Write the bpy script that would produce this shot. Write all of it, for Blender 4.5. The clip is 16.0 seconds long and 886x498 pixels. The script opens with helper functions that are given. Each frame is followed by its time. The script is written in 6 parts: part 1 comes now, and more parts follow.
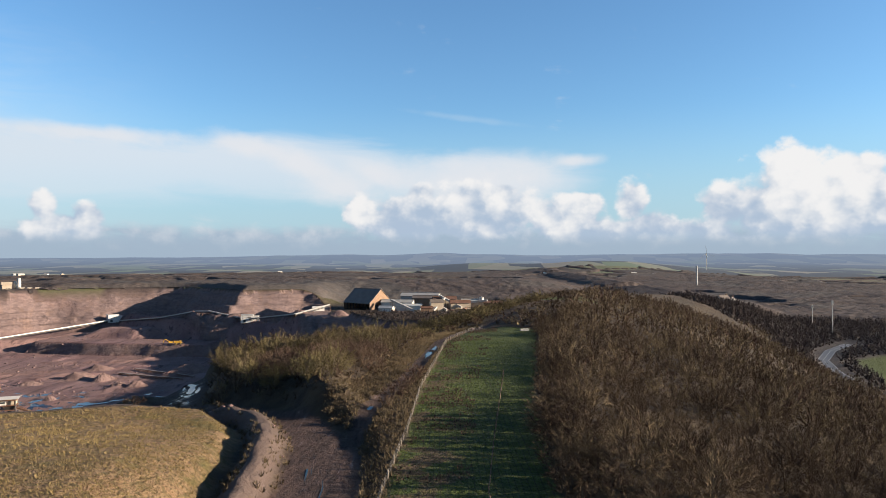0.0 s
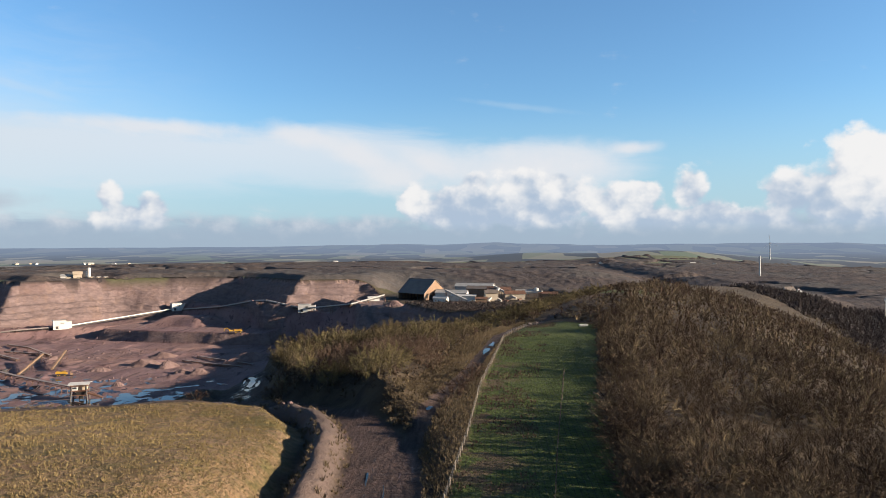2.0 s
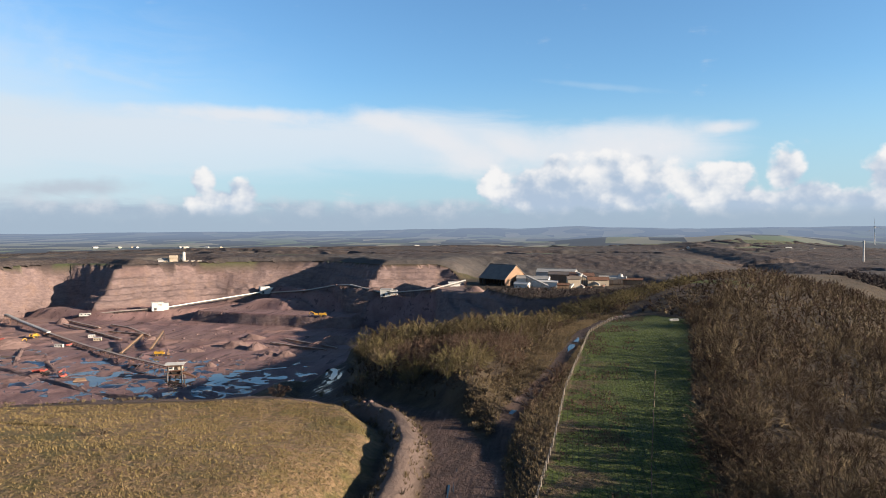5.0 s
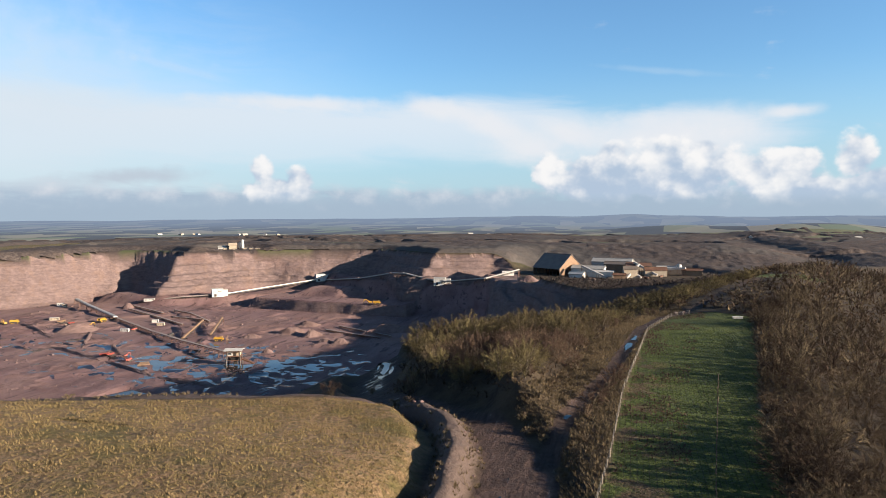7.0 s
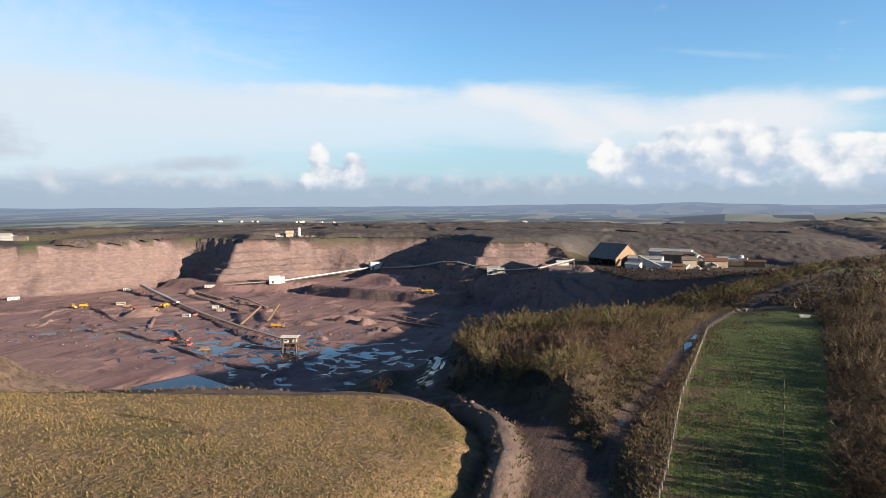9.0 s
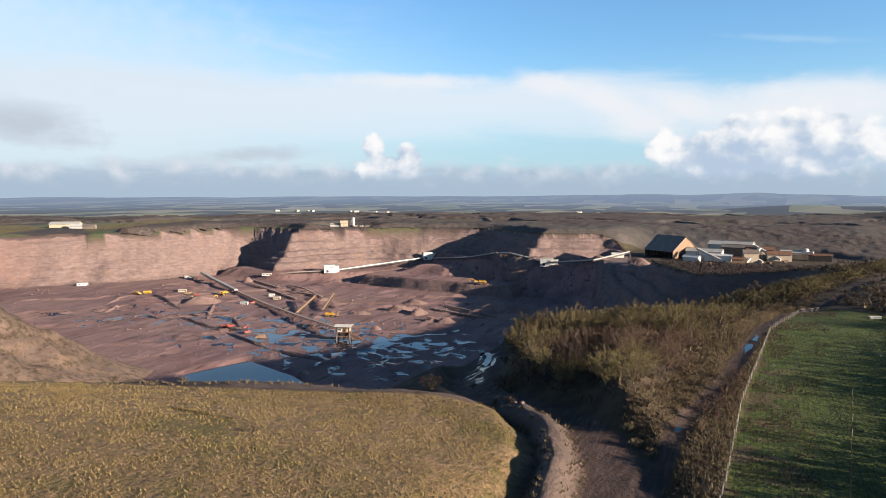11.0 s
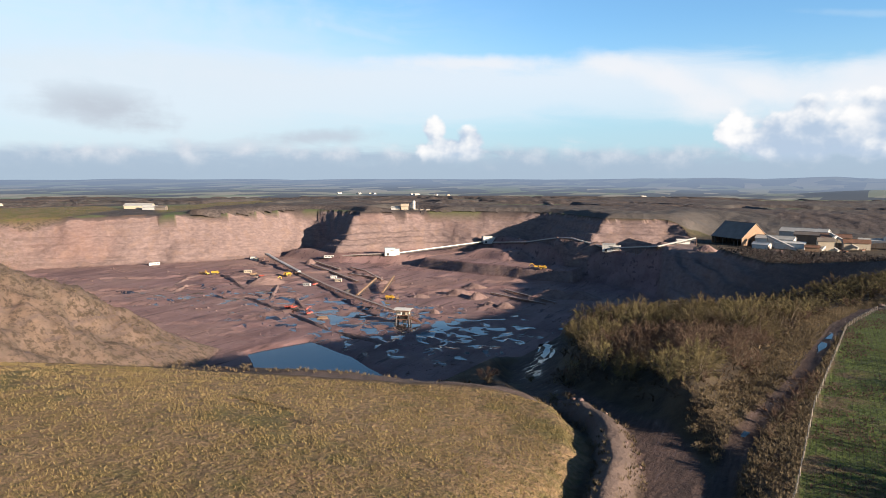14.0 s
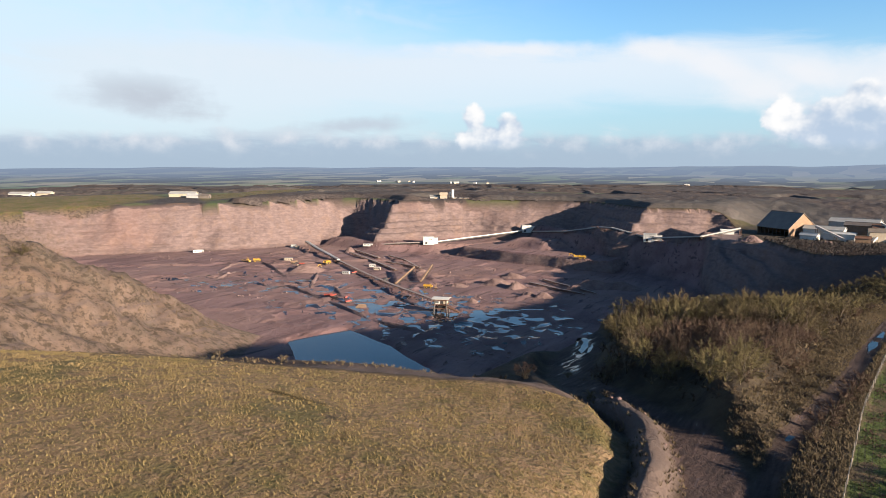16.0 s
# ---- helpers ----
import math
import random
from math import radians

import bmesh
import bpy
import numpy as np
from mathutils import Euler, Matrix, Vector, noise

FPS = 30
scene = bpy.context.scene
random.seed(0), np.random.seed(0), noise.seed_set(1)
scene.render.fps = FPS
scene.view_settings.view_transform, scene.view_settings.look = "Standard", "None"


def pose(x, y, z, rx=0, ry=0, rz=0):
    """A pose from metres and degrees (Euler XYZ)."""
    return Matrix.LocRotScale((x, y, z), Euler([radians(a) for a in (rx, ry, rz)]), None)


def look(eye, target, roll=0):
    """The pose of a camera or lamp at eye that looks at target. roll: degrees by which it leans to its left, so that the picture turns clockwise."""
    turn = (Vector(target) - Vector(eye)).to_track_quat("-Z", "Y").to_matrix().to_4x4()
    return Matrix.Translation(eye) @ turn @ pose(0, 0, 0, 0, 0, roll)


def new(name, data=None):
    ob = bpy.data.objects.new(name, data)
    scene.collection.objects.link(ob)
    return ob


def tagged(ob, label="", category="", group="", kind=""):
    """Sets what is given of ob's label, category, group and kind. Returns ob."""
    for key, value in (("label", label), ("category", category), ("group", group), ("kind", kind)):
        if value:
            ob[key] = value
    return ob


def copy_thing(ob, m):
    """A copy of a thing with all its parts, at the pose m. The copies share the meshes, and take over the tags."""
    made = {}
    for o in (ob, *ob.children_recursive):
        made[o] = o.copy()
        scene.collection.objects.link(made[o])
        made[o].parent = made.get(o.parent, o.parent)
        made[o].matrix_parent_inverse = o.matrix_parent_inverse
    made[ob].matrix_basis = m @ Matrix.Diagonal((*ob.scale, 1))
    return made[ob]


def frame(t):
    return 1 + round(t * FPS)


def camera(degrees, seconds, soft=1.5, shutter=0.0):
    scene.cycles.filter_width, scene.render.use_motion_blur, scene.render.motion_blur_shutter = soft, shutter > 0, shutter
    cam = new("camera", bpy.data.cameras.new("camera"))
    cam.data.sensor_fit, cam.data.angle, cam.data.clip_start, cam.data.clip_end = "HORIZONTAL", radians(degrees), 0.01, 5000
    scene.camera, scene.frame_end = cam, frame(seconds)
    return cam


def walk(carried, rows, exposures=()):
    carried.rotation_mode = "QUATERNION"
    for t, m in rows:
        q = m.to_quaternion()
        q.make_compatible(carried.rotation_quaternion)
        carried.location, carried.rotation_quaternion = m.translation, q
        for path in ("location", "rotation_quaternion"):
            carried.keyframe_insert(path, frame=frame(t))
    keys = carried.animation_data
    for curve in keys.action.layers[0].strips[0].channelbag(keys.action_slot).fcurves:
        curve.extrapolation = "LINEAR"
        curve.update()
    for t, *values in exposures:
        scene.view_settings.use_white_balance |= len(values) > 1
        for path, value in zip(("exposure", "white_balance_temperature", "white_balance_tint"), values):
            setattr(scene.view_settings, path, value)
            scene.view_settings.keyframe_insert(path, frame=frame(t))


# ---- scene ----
# ---------------------------------------------------------------- camera
# seconds, x, y, z, pitch above level, heading to the left, roll
PATH = [
    (0.0, -0.00, 0.00, 125.00, 0.154, 0.000, -0.033),
    (0.5, -0.30, 0.58, 125.33, -0.053, 1.090, -0.044),
    (1.0, -0.59, 1.17, 125.66, -0.257, 2.174, -0.039),
    (1.5, -0.84, 1.78, 126.01, -0.478, 3.265, -0.068),
    (2.0, -1.07, 2.43, 126.36, -0.707, 4.357, -0.091),
    (2.5, -1.29, 3.11, 126.71, -0.934, 5.445, -0.080),
    (3.0, -1.47, 3.82, 127.07, -1.151, 6.532, -0.106),
    (3.5, -1.62, 4.56, 127.40, -1.355, 7.627, -0.104),
    (4.0, -1.74, 5.32, 127.74, -1.574, 8.723, -0.146),
    (6.5, -2.26, 9.34, 129.66, -2.768, 14.211, -0.162),
    (7.0, -2.38, 10.11, 130.04, -3.034, 15.305, -0.138),
    (7.5, -2.49, 10.84, 130.41, -3.294, 16.400, -0.151),
    (8.0, -2.56, 11.51, 130.78, -3.564, 17.507, -0.142),
    (8.5, -2.64, 12.11, 131.16, -3.799, 18.607, -0.103),
    (9.0, -2.72, 12.61, 131.55, -4.033, 19.699, -0.084),
    (11.5, -3.01, 14.46, 133.06, -5.081, 24.958, 0.070),
    (12.0, -3.07, 14.74, 133.29, -5.307, 25.767, 0.103),
    (12.5, -3.13, 14.97, 133.50, -5.541, 26.556, 0.111),
    (13.0, -3.20, 15.18, 133.72, -5.770, 27.356, 0.140),
    (13.5, -3.27, 15.43, 133.96, -6.016, 28.172, 0.194),
    (14.0, -3.38, 15.69, 134.24, -6.274, 28.947, 0.184),
    (14.5, -3.48, 15.94, 134.50, -6.527, 29.734, 0.184),
    (15.0, -3.56, 16.19, 134.74, -6.767, 30.526, 0.133),
    (15.5, -3.59, 16.48, 135.00, -7.019, 31.315, 0.144),
    (16.0, -3.56, 16.79, 135.26, -7.253, 32.119, 0.119),
]
cam = camera(64.42, 16.0, 0.75)
walk(cam, [(t, pose(x, y, z, 90 + p, 0, h) @ pose(0, 0, 0, 0, 0, r)) for t, x, y, z, p, h, r in PATH],
     [(0.0, 1.66), (16.0, 1.85)])

# ---------------------------------------------------------------- light
SUN_EL, SUN_AZ = 13.5, 95.5          # degrees; azimuth clockwise from +y
sun_data = bpy.data.lights.new("sun", "SUN")
sun_data.energy, sun_data.angle, sun_data.color = 5.0, radians(0.53), (1.0, 0.83, 0.64)
sun = new("sun", sun_data)
sa, se = radians(SUN_AZ), radians(SUN_EL)
sun.matrix_world = look((math.sin(sa) * math.cos(se) * 500, math.cos(sa) * math.cos(se) * 500, 300 + math.sin(se) * 500), (0, 0, 300))


class Nodes:
    """Small builder for node trees: every call returns an output socket."""

    def __init__(self, tree):
        self.t = tree
        self.t.nodes.clear()

    def put(self, sock, v):
        if isinstance(v, bpy.types.NodeSocket):
            self.t.links.new(v, sock)
        elif v is not None:
            if hasattr(sock.default_value, "__len__") and not hasattr(v, "__len__"):
                v = (v, v, v, 1.0)[:len(sock.default_value)]
            elif hasattr(sock.default_value, "__len__") and len(sock.default_value) == 4 and len(v) == 3:
                v = (*v, 1.0)
            sock.default_value = v

    def node(self, kind, **ins):
        n = self.t.nodes.new(kind)
        for k, v in ins.items():
            self.put(n.inputs[k.replace("_", " ")], v)
        return n

    def m(self, op, a, b=None, c=None, clamp=False):
        n = self.t.nodes.new("ShaderNodeMath")
        n.operation, n.use_clamp = op, clamp
        for i, v in enumerate((a, b, c)):
            if v is not None:
                self.put(n.inputs[i], v)
        return n.outputs[0]

    def step(self, v, lo, hi):
        n = self.t.nodes.new("ShaderNodeMapRange")
        n.interpolation_type = "SMOOTHSTEP"
        for k, w in (("Value", v), ("From Min", lo), ("From Max", hi)):
            self.put(n.inputs[k], w)
        return n.outputs["Result"]

    def mix(self, f, a, b, blend="MIX"):
        n = self.t.nodes.new("ShaderNodeMix")
        n.data_type, n.blend_type = "RGBA", blend
        self.put(n.inputs["Factor"], f)
        self.put(n.inputs[6], a)
        self.put(n.inputs[7], b)
        return n.outputs[2]

    def coord(self, scale=(1, 1, 1), turn=0.0, out="Object"):
        c = self.t.nodes.new("ShaderNodeTexCoord").outputs[out]
        n = self.t.nodes.new("ShaderNodeMapping")
        self.put(n.inputs["Vector"], c)
        n.inputs["Scale"].default_value, n.inputs["Rotation"].default_value = scale, (0, 0, radians(turn))
        return n.outputs[0]

    def noise(self, vec, scale, detail=4.0, rough=0.55, warp=0.0):
        return self.node("ShaderNodeTexNoise", Vector=vec, Scale=scale, Detail=detail, Roughness=rough, Distortion=warp).outputs["Fac"]

    def xyz(self, vec):
        n = self.node("ShaderNodeSeparateXYZ", Vector=vec)
        return n.outputs[0], n.outputs[1], n.outputs[2]

    def vec(self, x, y, z):
        return self.node("ShaderNodeCombineXYZ", X=x, Y=y, Z=z).outputs[0]


# sky with a low sun, and the far banks of cloud round the horizon
SKY_STRENGTH = 0.14
world = bpy.data.worlds.new("world")
scene.world = world
world.use_nodes = True
w = Nodes(world.node_tree)
sky = w.t.nodes.new("ShaderNodeTexSky")
sky.sky_type, sky.sun_disc, sky.sun_elevation, sky.sun_rotation = "NISHITA", False, se, sa
sky.altitude, sky.air_density, sky.dust_density, sky.ozone_density = 100, 1.0, 0.6, 2.0
dirx, diry, dirz = w.xyz(w.t.nodes.new("ShaderNodeTexCoord").outputs["Generated"])
AZ = w.m("MULTIPLY", w.m("ARCTAN2", dirx, diry), 57.29578)
EL = w.m("MULTIPLY", w.m("ARCSINE", dirz), 57.29578)
flat = w.vec(AZ, EL, 0.0)
puff = w.m("SUBTRACT", w.noise(w.vec(AZ, w.m("MULTIPLY", EL, 1.15), 3.7), 0.50, 6.0, 0.52), 0.5)
billow = w.node("ShaderNodeTexVoronoi", Vector=w.vec(w.m("ADD", AZ, w.m("MULTIPLY", puff, 2.5)), w.m("MULTIPLY", EL, 1.2), 0.0), Scale=0.62)
billow.feature = "SMOOTH_F1"
billow.inputs["Detail"].default_value = 2.0
bil = w.m("SUBTRACT", 0.5, billow.outputs["Distance"])
wisp = w.m("SUBTRACT", w.noise(w.vec(w.m("MULTIPLY", AZ, 0.22), w.m("ADD", EL, w.m("MULTIPLY", AZ, 0.05)), 1.3), 0.7, 6.0, 0.6, 0.6), 0.5)


def blob(a, e, ra, re, tilt=0.0):
    """1 in the middle of an ellipse at azimuth a and elevation e, 0 on its rim, below 0 outside."""
    x = w.m("SUBTRACT", AZ, a)
    y = w.m("SUBTRACT", EL, w.m("ADD", w.m("MULTIPLY", x, tilt), e))
    x, y = w.m("DIVIDE", x, ra), w.m("DIVIDE", y, re)
    return w.m("SUBTRACT", 1.0, w.m("SQRT", w.m("ADD", w.m("MULTIPLY", x, x), w.m("MULTIPLY", y, y))))


def bank(blobs):
    out = None
    for b in blobs:
        v = blob(*b)
        out = v if out is None else w.m("SMOOTH_MAX", out, v, 0.25)
    return out


colour = sky.outputs[0]
colour = w.mix(w.m("MULTIPLY", w.step(EL, 20.0, 65.0), 0.68), colour, (0.0, 0.0, 0.0))
colour = w.mix(1.0, colour, (SKY_STRENGTH * 0.76, SKY_STRENGTH * 1.05, SKY_STRENGTH * 1.29), "MULTIPLY")
# pale air near the horizon
colour = w.mix(w.m("MULTIPLY", w.step(EL, 12.0, 1.0), 0.75), colour, (0.36, 0.51, 0.64))
# high thin veil: the anvil, sharp above and fading below
anvil = bank([(-30, 6.2, 24, 3.3, 0.0), (-12, 6.4, 16, 3.2, -0.03), (2, 5.4, 12.0, 3.2, 0.06), (-50, 6.0, 20, 4.2, 0.02)])
cover = w.step(w.m("ADD", anvil, w.m("MULTIPLY", wisp, 0.55)), 0.0, 0.55)
colour = w.mix(w.m("MULTIPLY", cover, w.m("ADD", 0.42, w.m("MULTIPLY", w.step(EL, 2.5, 7.5), 0.45))), colour, (0.60, 0.65, 0.71))
bright = bank([(-15.8, 8.3, 4.2, 1.3, -0.16), (-11.5, 7.0, 4.8, 1.7, -0.34), (-27, 8.5, 12, 0.9, -0.01), (-4.5, 6.0, 4.5, 1.7, -0.25), (3, 5.4, 9.5, 3.2, 0.05), (10.5, 7.2, 3, 0.8, 0.02), (-8, 5.0, 5, 2.2, -0.1)])
cover = w.step(w.m("ADD", bright, w.m("ADD", w.m("MULTIPLY", puff, 0.8), w.m("MULTIPLY", wisp, 0.3))), 0.0, 0.9)
colour = w.mix(w.m("MULTIPLY", cover, 0.85), colour, (0.66, 0.67, 0.70))
# milky thin cloud over the western sky
milk = w.m("MULTIPLY", w.step(AZ, -18.0, -46.0), w.step(w.m("ADD", EL, w.m("MULTIPLY", wisp, 9.0)), 17.0, 7.0))
colour = w.mix(w.m("MULTIPLY", milk, 0.62), colour, (0.56, 0.615, 0.67))
# streaks and grey flat clouds
for a, e, ra, re, tilt, amount, tint in ((1.5, 10.7, 6.0, 0.4, -0.13, 0.22, (0.50, 0.60, 0.68)), (-54.5, 4.6, 6.6, 1.9, -0.1, 0.9, (0.40, 0.44, 0.50)),
                                         (-38.8, 2.7, 6.4, 0.9, 0.05, 0.8, (0.41, 0.46, 0.53)), (-36, 10.8, 5.0, 0.4, -0.2, 0.2, (0.52, 0.60, 0.68)), (-45, 1.8, 9, 0.8, 0.0, 0.6, (0.44, 0.50, 0.57)), (-64, 11, 30, 8, 0.0, 0.6, (0.53, 0.62, 0.69))):
    cover = w.step(w.m("ADD", blob(a, e, ra, re, tilt), w.m("MULTIPLY", w.m("ADD", wisp, puff), 0.8)), 0.0, 0.8)
    colour = w.mix(w.m("MULTIPLY", cover, amount), colour, tint)
# low bank along the horizon
low = w.m("ADD", w.step(EL, 3.0, 0.8), w.m("ADD", w.m("MULTIPLY", wisp, 1.2), w.m("MULTIPLY", puff, 0.9)))
lowtint = w.mix(w.step(w.m("ADD", w.m("MULTIPLY", EL, 0.30), w.m("MULTIPLY", puff, 2.0)), 0.1, 1.1), (0.31, 0.39, 0.49), (0.58, 0.60, 0.64))
colour = w.mix(w.m("MULTIPLY", w.step(low, 0.2, 1.0), 0.9), colour, lowtint)
# heaped clouds
heaps = bank([(-28.4, 1.7, 3.3, 1.5), (-29.7, 3.1, 1.2, 1.4), (-26.8, 2.5, 1.6, 1.2), (-6.7, 3.2, 1.7, 1.9), (-2.6, 2.6, 5.2, 2.6), (3.0, 3.0, 6.2, 3.1), (-1.8, 4.6, 1.5, 1.1), (2.2, 4.9, 1.4, 1.2), (5.0, 4.7, 1.2, 1.0), (9.6, 2.6, 4.0, 2.4), (11.3, 3.6, 2.0, 1.3), (13.0, 1.0, 3.4, 1.5),
              (15.0, 3.8, 1.5, 1.9), (16.5, 1.6, 3.0, 1.8), (27.5, 3.0, 7.2, 4.2), (26.3, 6.0, 2.6, 2.4), (30.4, 5.4, 2.6, 2.0), (33.0, 2.6, 6.0, 3.0), (22.0, 3.4, 2.4, 2.0), (19.5, 1.0, 4.5, 1.7), (44.0, 3.0, 8.0, 3.0), (60.0, 2.5, 9.0, 2.4)])
rough_heap = w.m("ADD", heaps, w.m("ADD", w.m("MULTIPLY", puff, 1.15), w.m("MULTIPLY", bil, 0.30)))
cover = w.step(rough_heap, -0.04, 0.30)
# lit crowns, blue-grey bellies; the sides that look to the sun are white, the others blue-grey
lit = w.m("ADD", w.m("MULTIPLY", w.m("SUBTRACT", EL, 3.1), 0.24), w.m("ADD", w.m("MULTIPLY", puff, 1.5), w.m("MULTIPLY", bil, 1.3)))
toward = w.m("SUBTRACT", w.noise(w.vec(w.m("ADD", AZ, 0.9), w.m("MULTIPLY", w.m("ADD", EL, 0.6), 1.15), 3.7), 0.50, 3.0, 0.5), 0.5)
soft_puff = w.m("SUBTRACT", w.noise(w.vec(AZ, w.m("MULTIPLY", EL, 1.15), 3.7), 0.50, 3.0, 0.5), 0.5)
lit = w.m("ADD", lit, w.m("MULTIPLY", w.m("SUBTRACT", soft_puff, toward), 2.2))
for a, e, ra, re, amount in ((-2.4, 2.0, 5.6, 2.4, 0.6), (4.5, 1.6, 5.0, 1.8, 0.2), (22.6, 2.6, 3.4, 3.2, 0.4), (14.5, 1.6, 5.0, 1.6, 0.3)):
    lit = w.m("SUBTRACT", lit, w.m("MULTIPLY", w.step(blob(a, e, ra, re, 0.05), 0.0, 0.7), amount))
for a, e, ra, re, amount in ((-6.6, 3.3, 1.6, 1.9, 0.8), (-29.4, 2.8, 2.2, 1.8, 0.4), (9.5, 3.0, 3.5, 2.0, 0.4), (28.5, 5.0, 4.5, 3.6, 0.5)):
    lit = w.m("ADD", lit, w.m("MULTIPLY", w.step(blob(a, e, ra, re, 0.0), 0.0, 0.7), amount))
heaptint = w.mix(w.step(lit, -1.5, 0.75), (0.36, 0.445, 0.56), (0.74, 0.735, 0.735))
colour = w.mix(w.m("MULTIPLY", cover, w.step(EL, 0.2, 1.6)), colour, heaptint)
# hazy air at the skyline
colour = w.mix(w.m("MULTIPLY", w.step(EL, 1.5, -0.2), 0.8), colour, (0.31, 0.39, 0.48))
w.t.links.new(w.node("ShaderNodeBackground", Color=colour, Strength=0.38).outputs[0], w.t.nodes.new("ShaderNodeOutputWorld").inputs[0])

# ---------------------------------------------------------------- materials
def material(name, build, roughness=0.9, bump=None, metallic=0.0, specular=0.3):
    """build(n) returns colour, and may return (colour, roughness, height, bump distance)."""
    mat = bpy.data.materials.new(name)
    mat.use_nodes = True
    n = Nodes(mat.node_tree)
    got = build(n)
    col, rgh, height, dist = (*got, None, None, None)[:4] if isinstance(got, tuple) and len(got) > 3 or isinstance(got, tuple) and isinstance(got[0], bpy.types.NodeSocket) else (got, None, None, None)
    b = n.node("ShaderNodeBsdfPrincipled", Base_Color=col, Roughness=roughness if rgh is None else rgh, Metallic=metallic)
    b.inputs["Specular IOR Level"].default_value = specular
    if height is not None:
        bp = n.node("ShaderNodeBump", Height=height, Strength=1.0, Distance=dist or 0.05)
        n.t.links.new(bp.outputs[0], b.inputs["Normal"])
    n.t.links.new(b.outputs[0], n.t.nodes.new("ShaderNodeOutputMaterial").inputs[0])
    return mat


def speckled(name, a, b, scale=2.0, roughness=0.85, metallic=0.0, bump=0.02, stretch=(1, 1, 1)):
    """Two tones of one surface, with grain and larger stains."""
    def build(n):
        v = n.coord(stretch)
        big, fine = n.noise(v, scale * 0.25, 4), n.noise(v, scale * 2.2, 5)
        f = n.m("ADD", n.m("MULTIPLY", big, 0.6), n.m("MULTIPLY", fine, 0.5))
        return n.mix(n.step(f, 0.35, 0.75), a, b), n.m("ADD", n.m("MULTIPLY", fine, 0.2), roughness - 0.1), fine, bump
    return material(name, build, roughness, metallic=metallic)


def per_tree(name, tones, roughness=0.95):
    """Bark and twigs: tone varies from island to island and along the height."""
    def build(n):
        isl = n.t.nodes.new("ShaderNodeNewGeometry").outputs["Random Per Island"]
        obj = n.t.nodes.new("ShaderNodeObjectInfo").outputs["Random"]
        v = n.coord()
        patch = n.m("ADD", n.m("MULTIPLY", n.noise(v, 0.045, 3), 1.2), n.m("MULTIPLY", n.noise(v, 0.2, 1), 0.7))
        own = n.t.nodes.new("ShaderNodeAttribute")
        own.attribute_name = "tone"
        patch = n.m("ADD", patch, n.m("MULTIPLY", own.outputs["Fac"], 1.1))
        r = n.m("PINGPONG", n.m("ADD", n.m("MULTIPLY", isl, 0.22), n.m("ADD", patch, obj)), 1.0)
        c = n.mix(n.step(r, 0.0, 0.35), tones[0], tones[1])
        c = n.mix(n.step(r, 0.35, 0.7), c, tones[2])
        c = n.mix(n.step(r, 0.75, 1.0), c, tones[3])
        return n.mix(1.0, c, (0.84, 0.82, 0.82), "MULTIPLY")
    return material(name, build, roughness, specular=0.15)


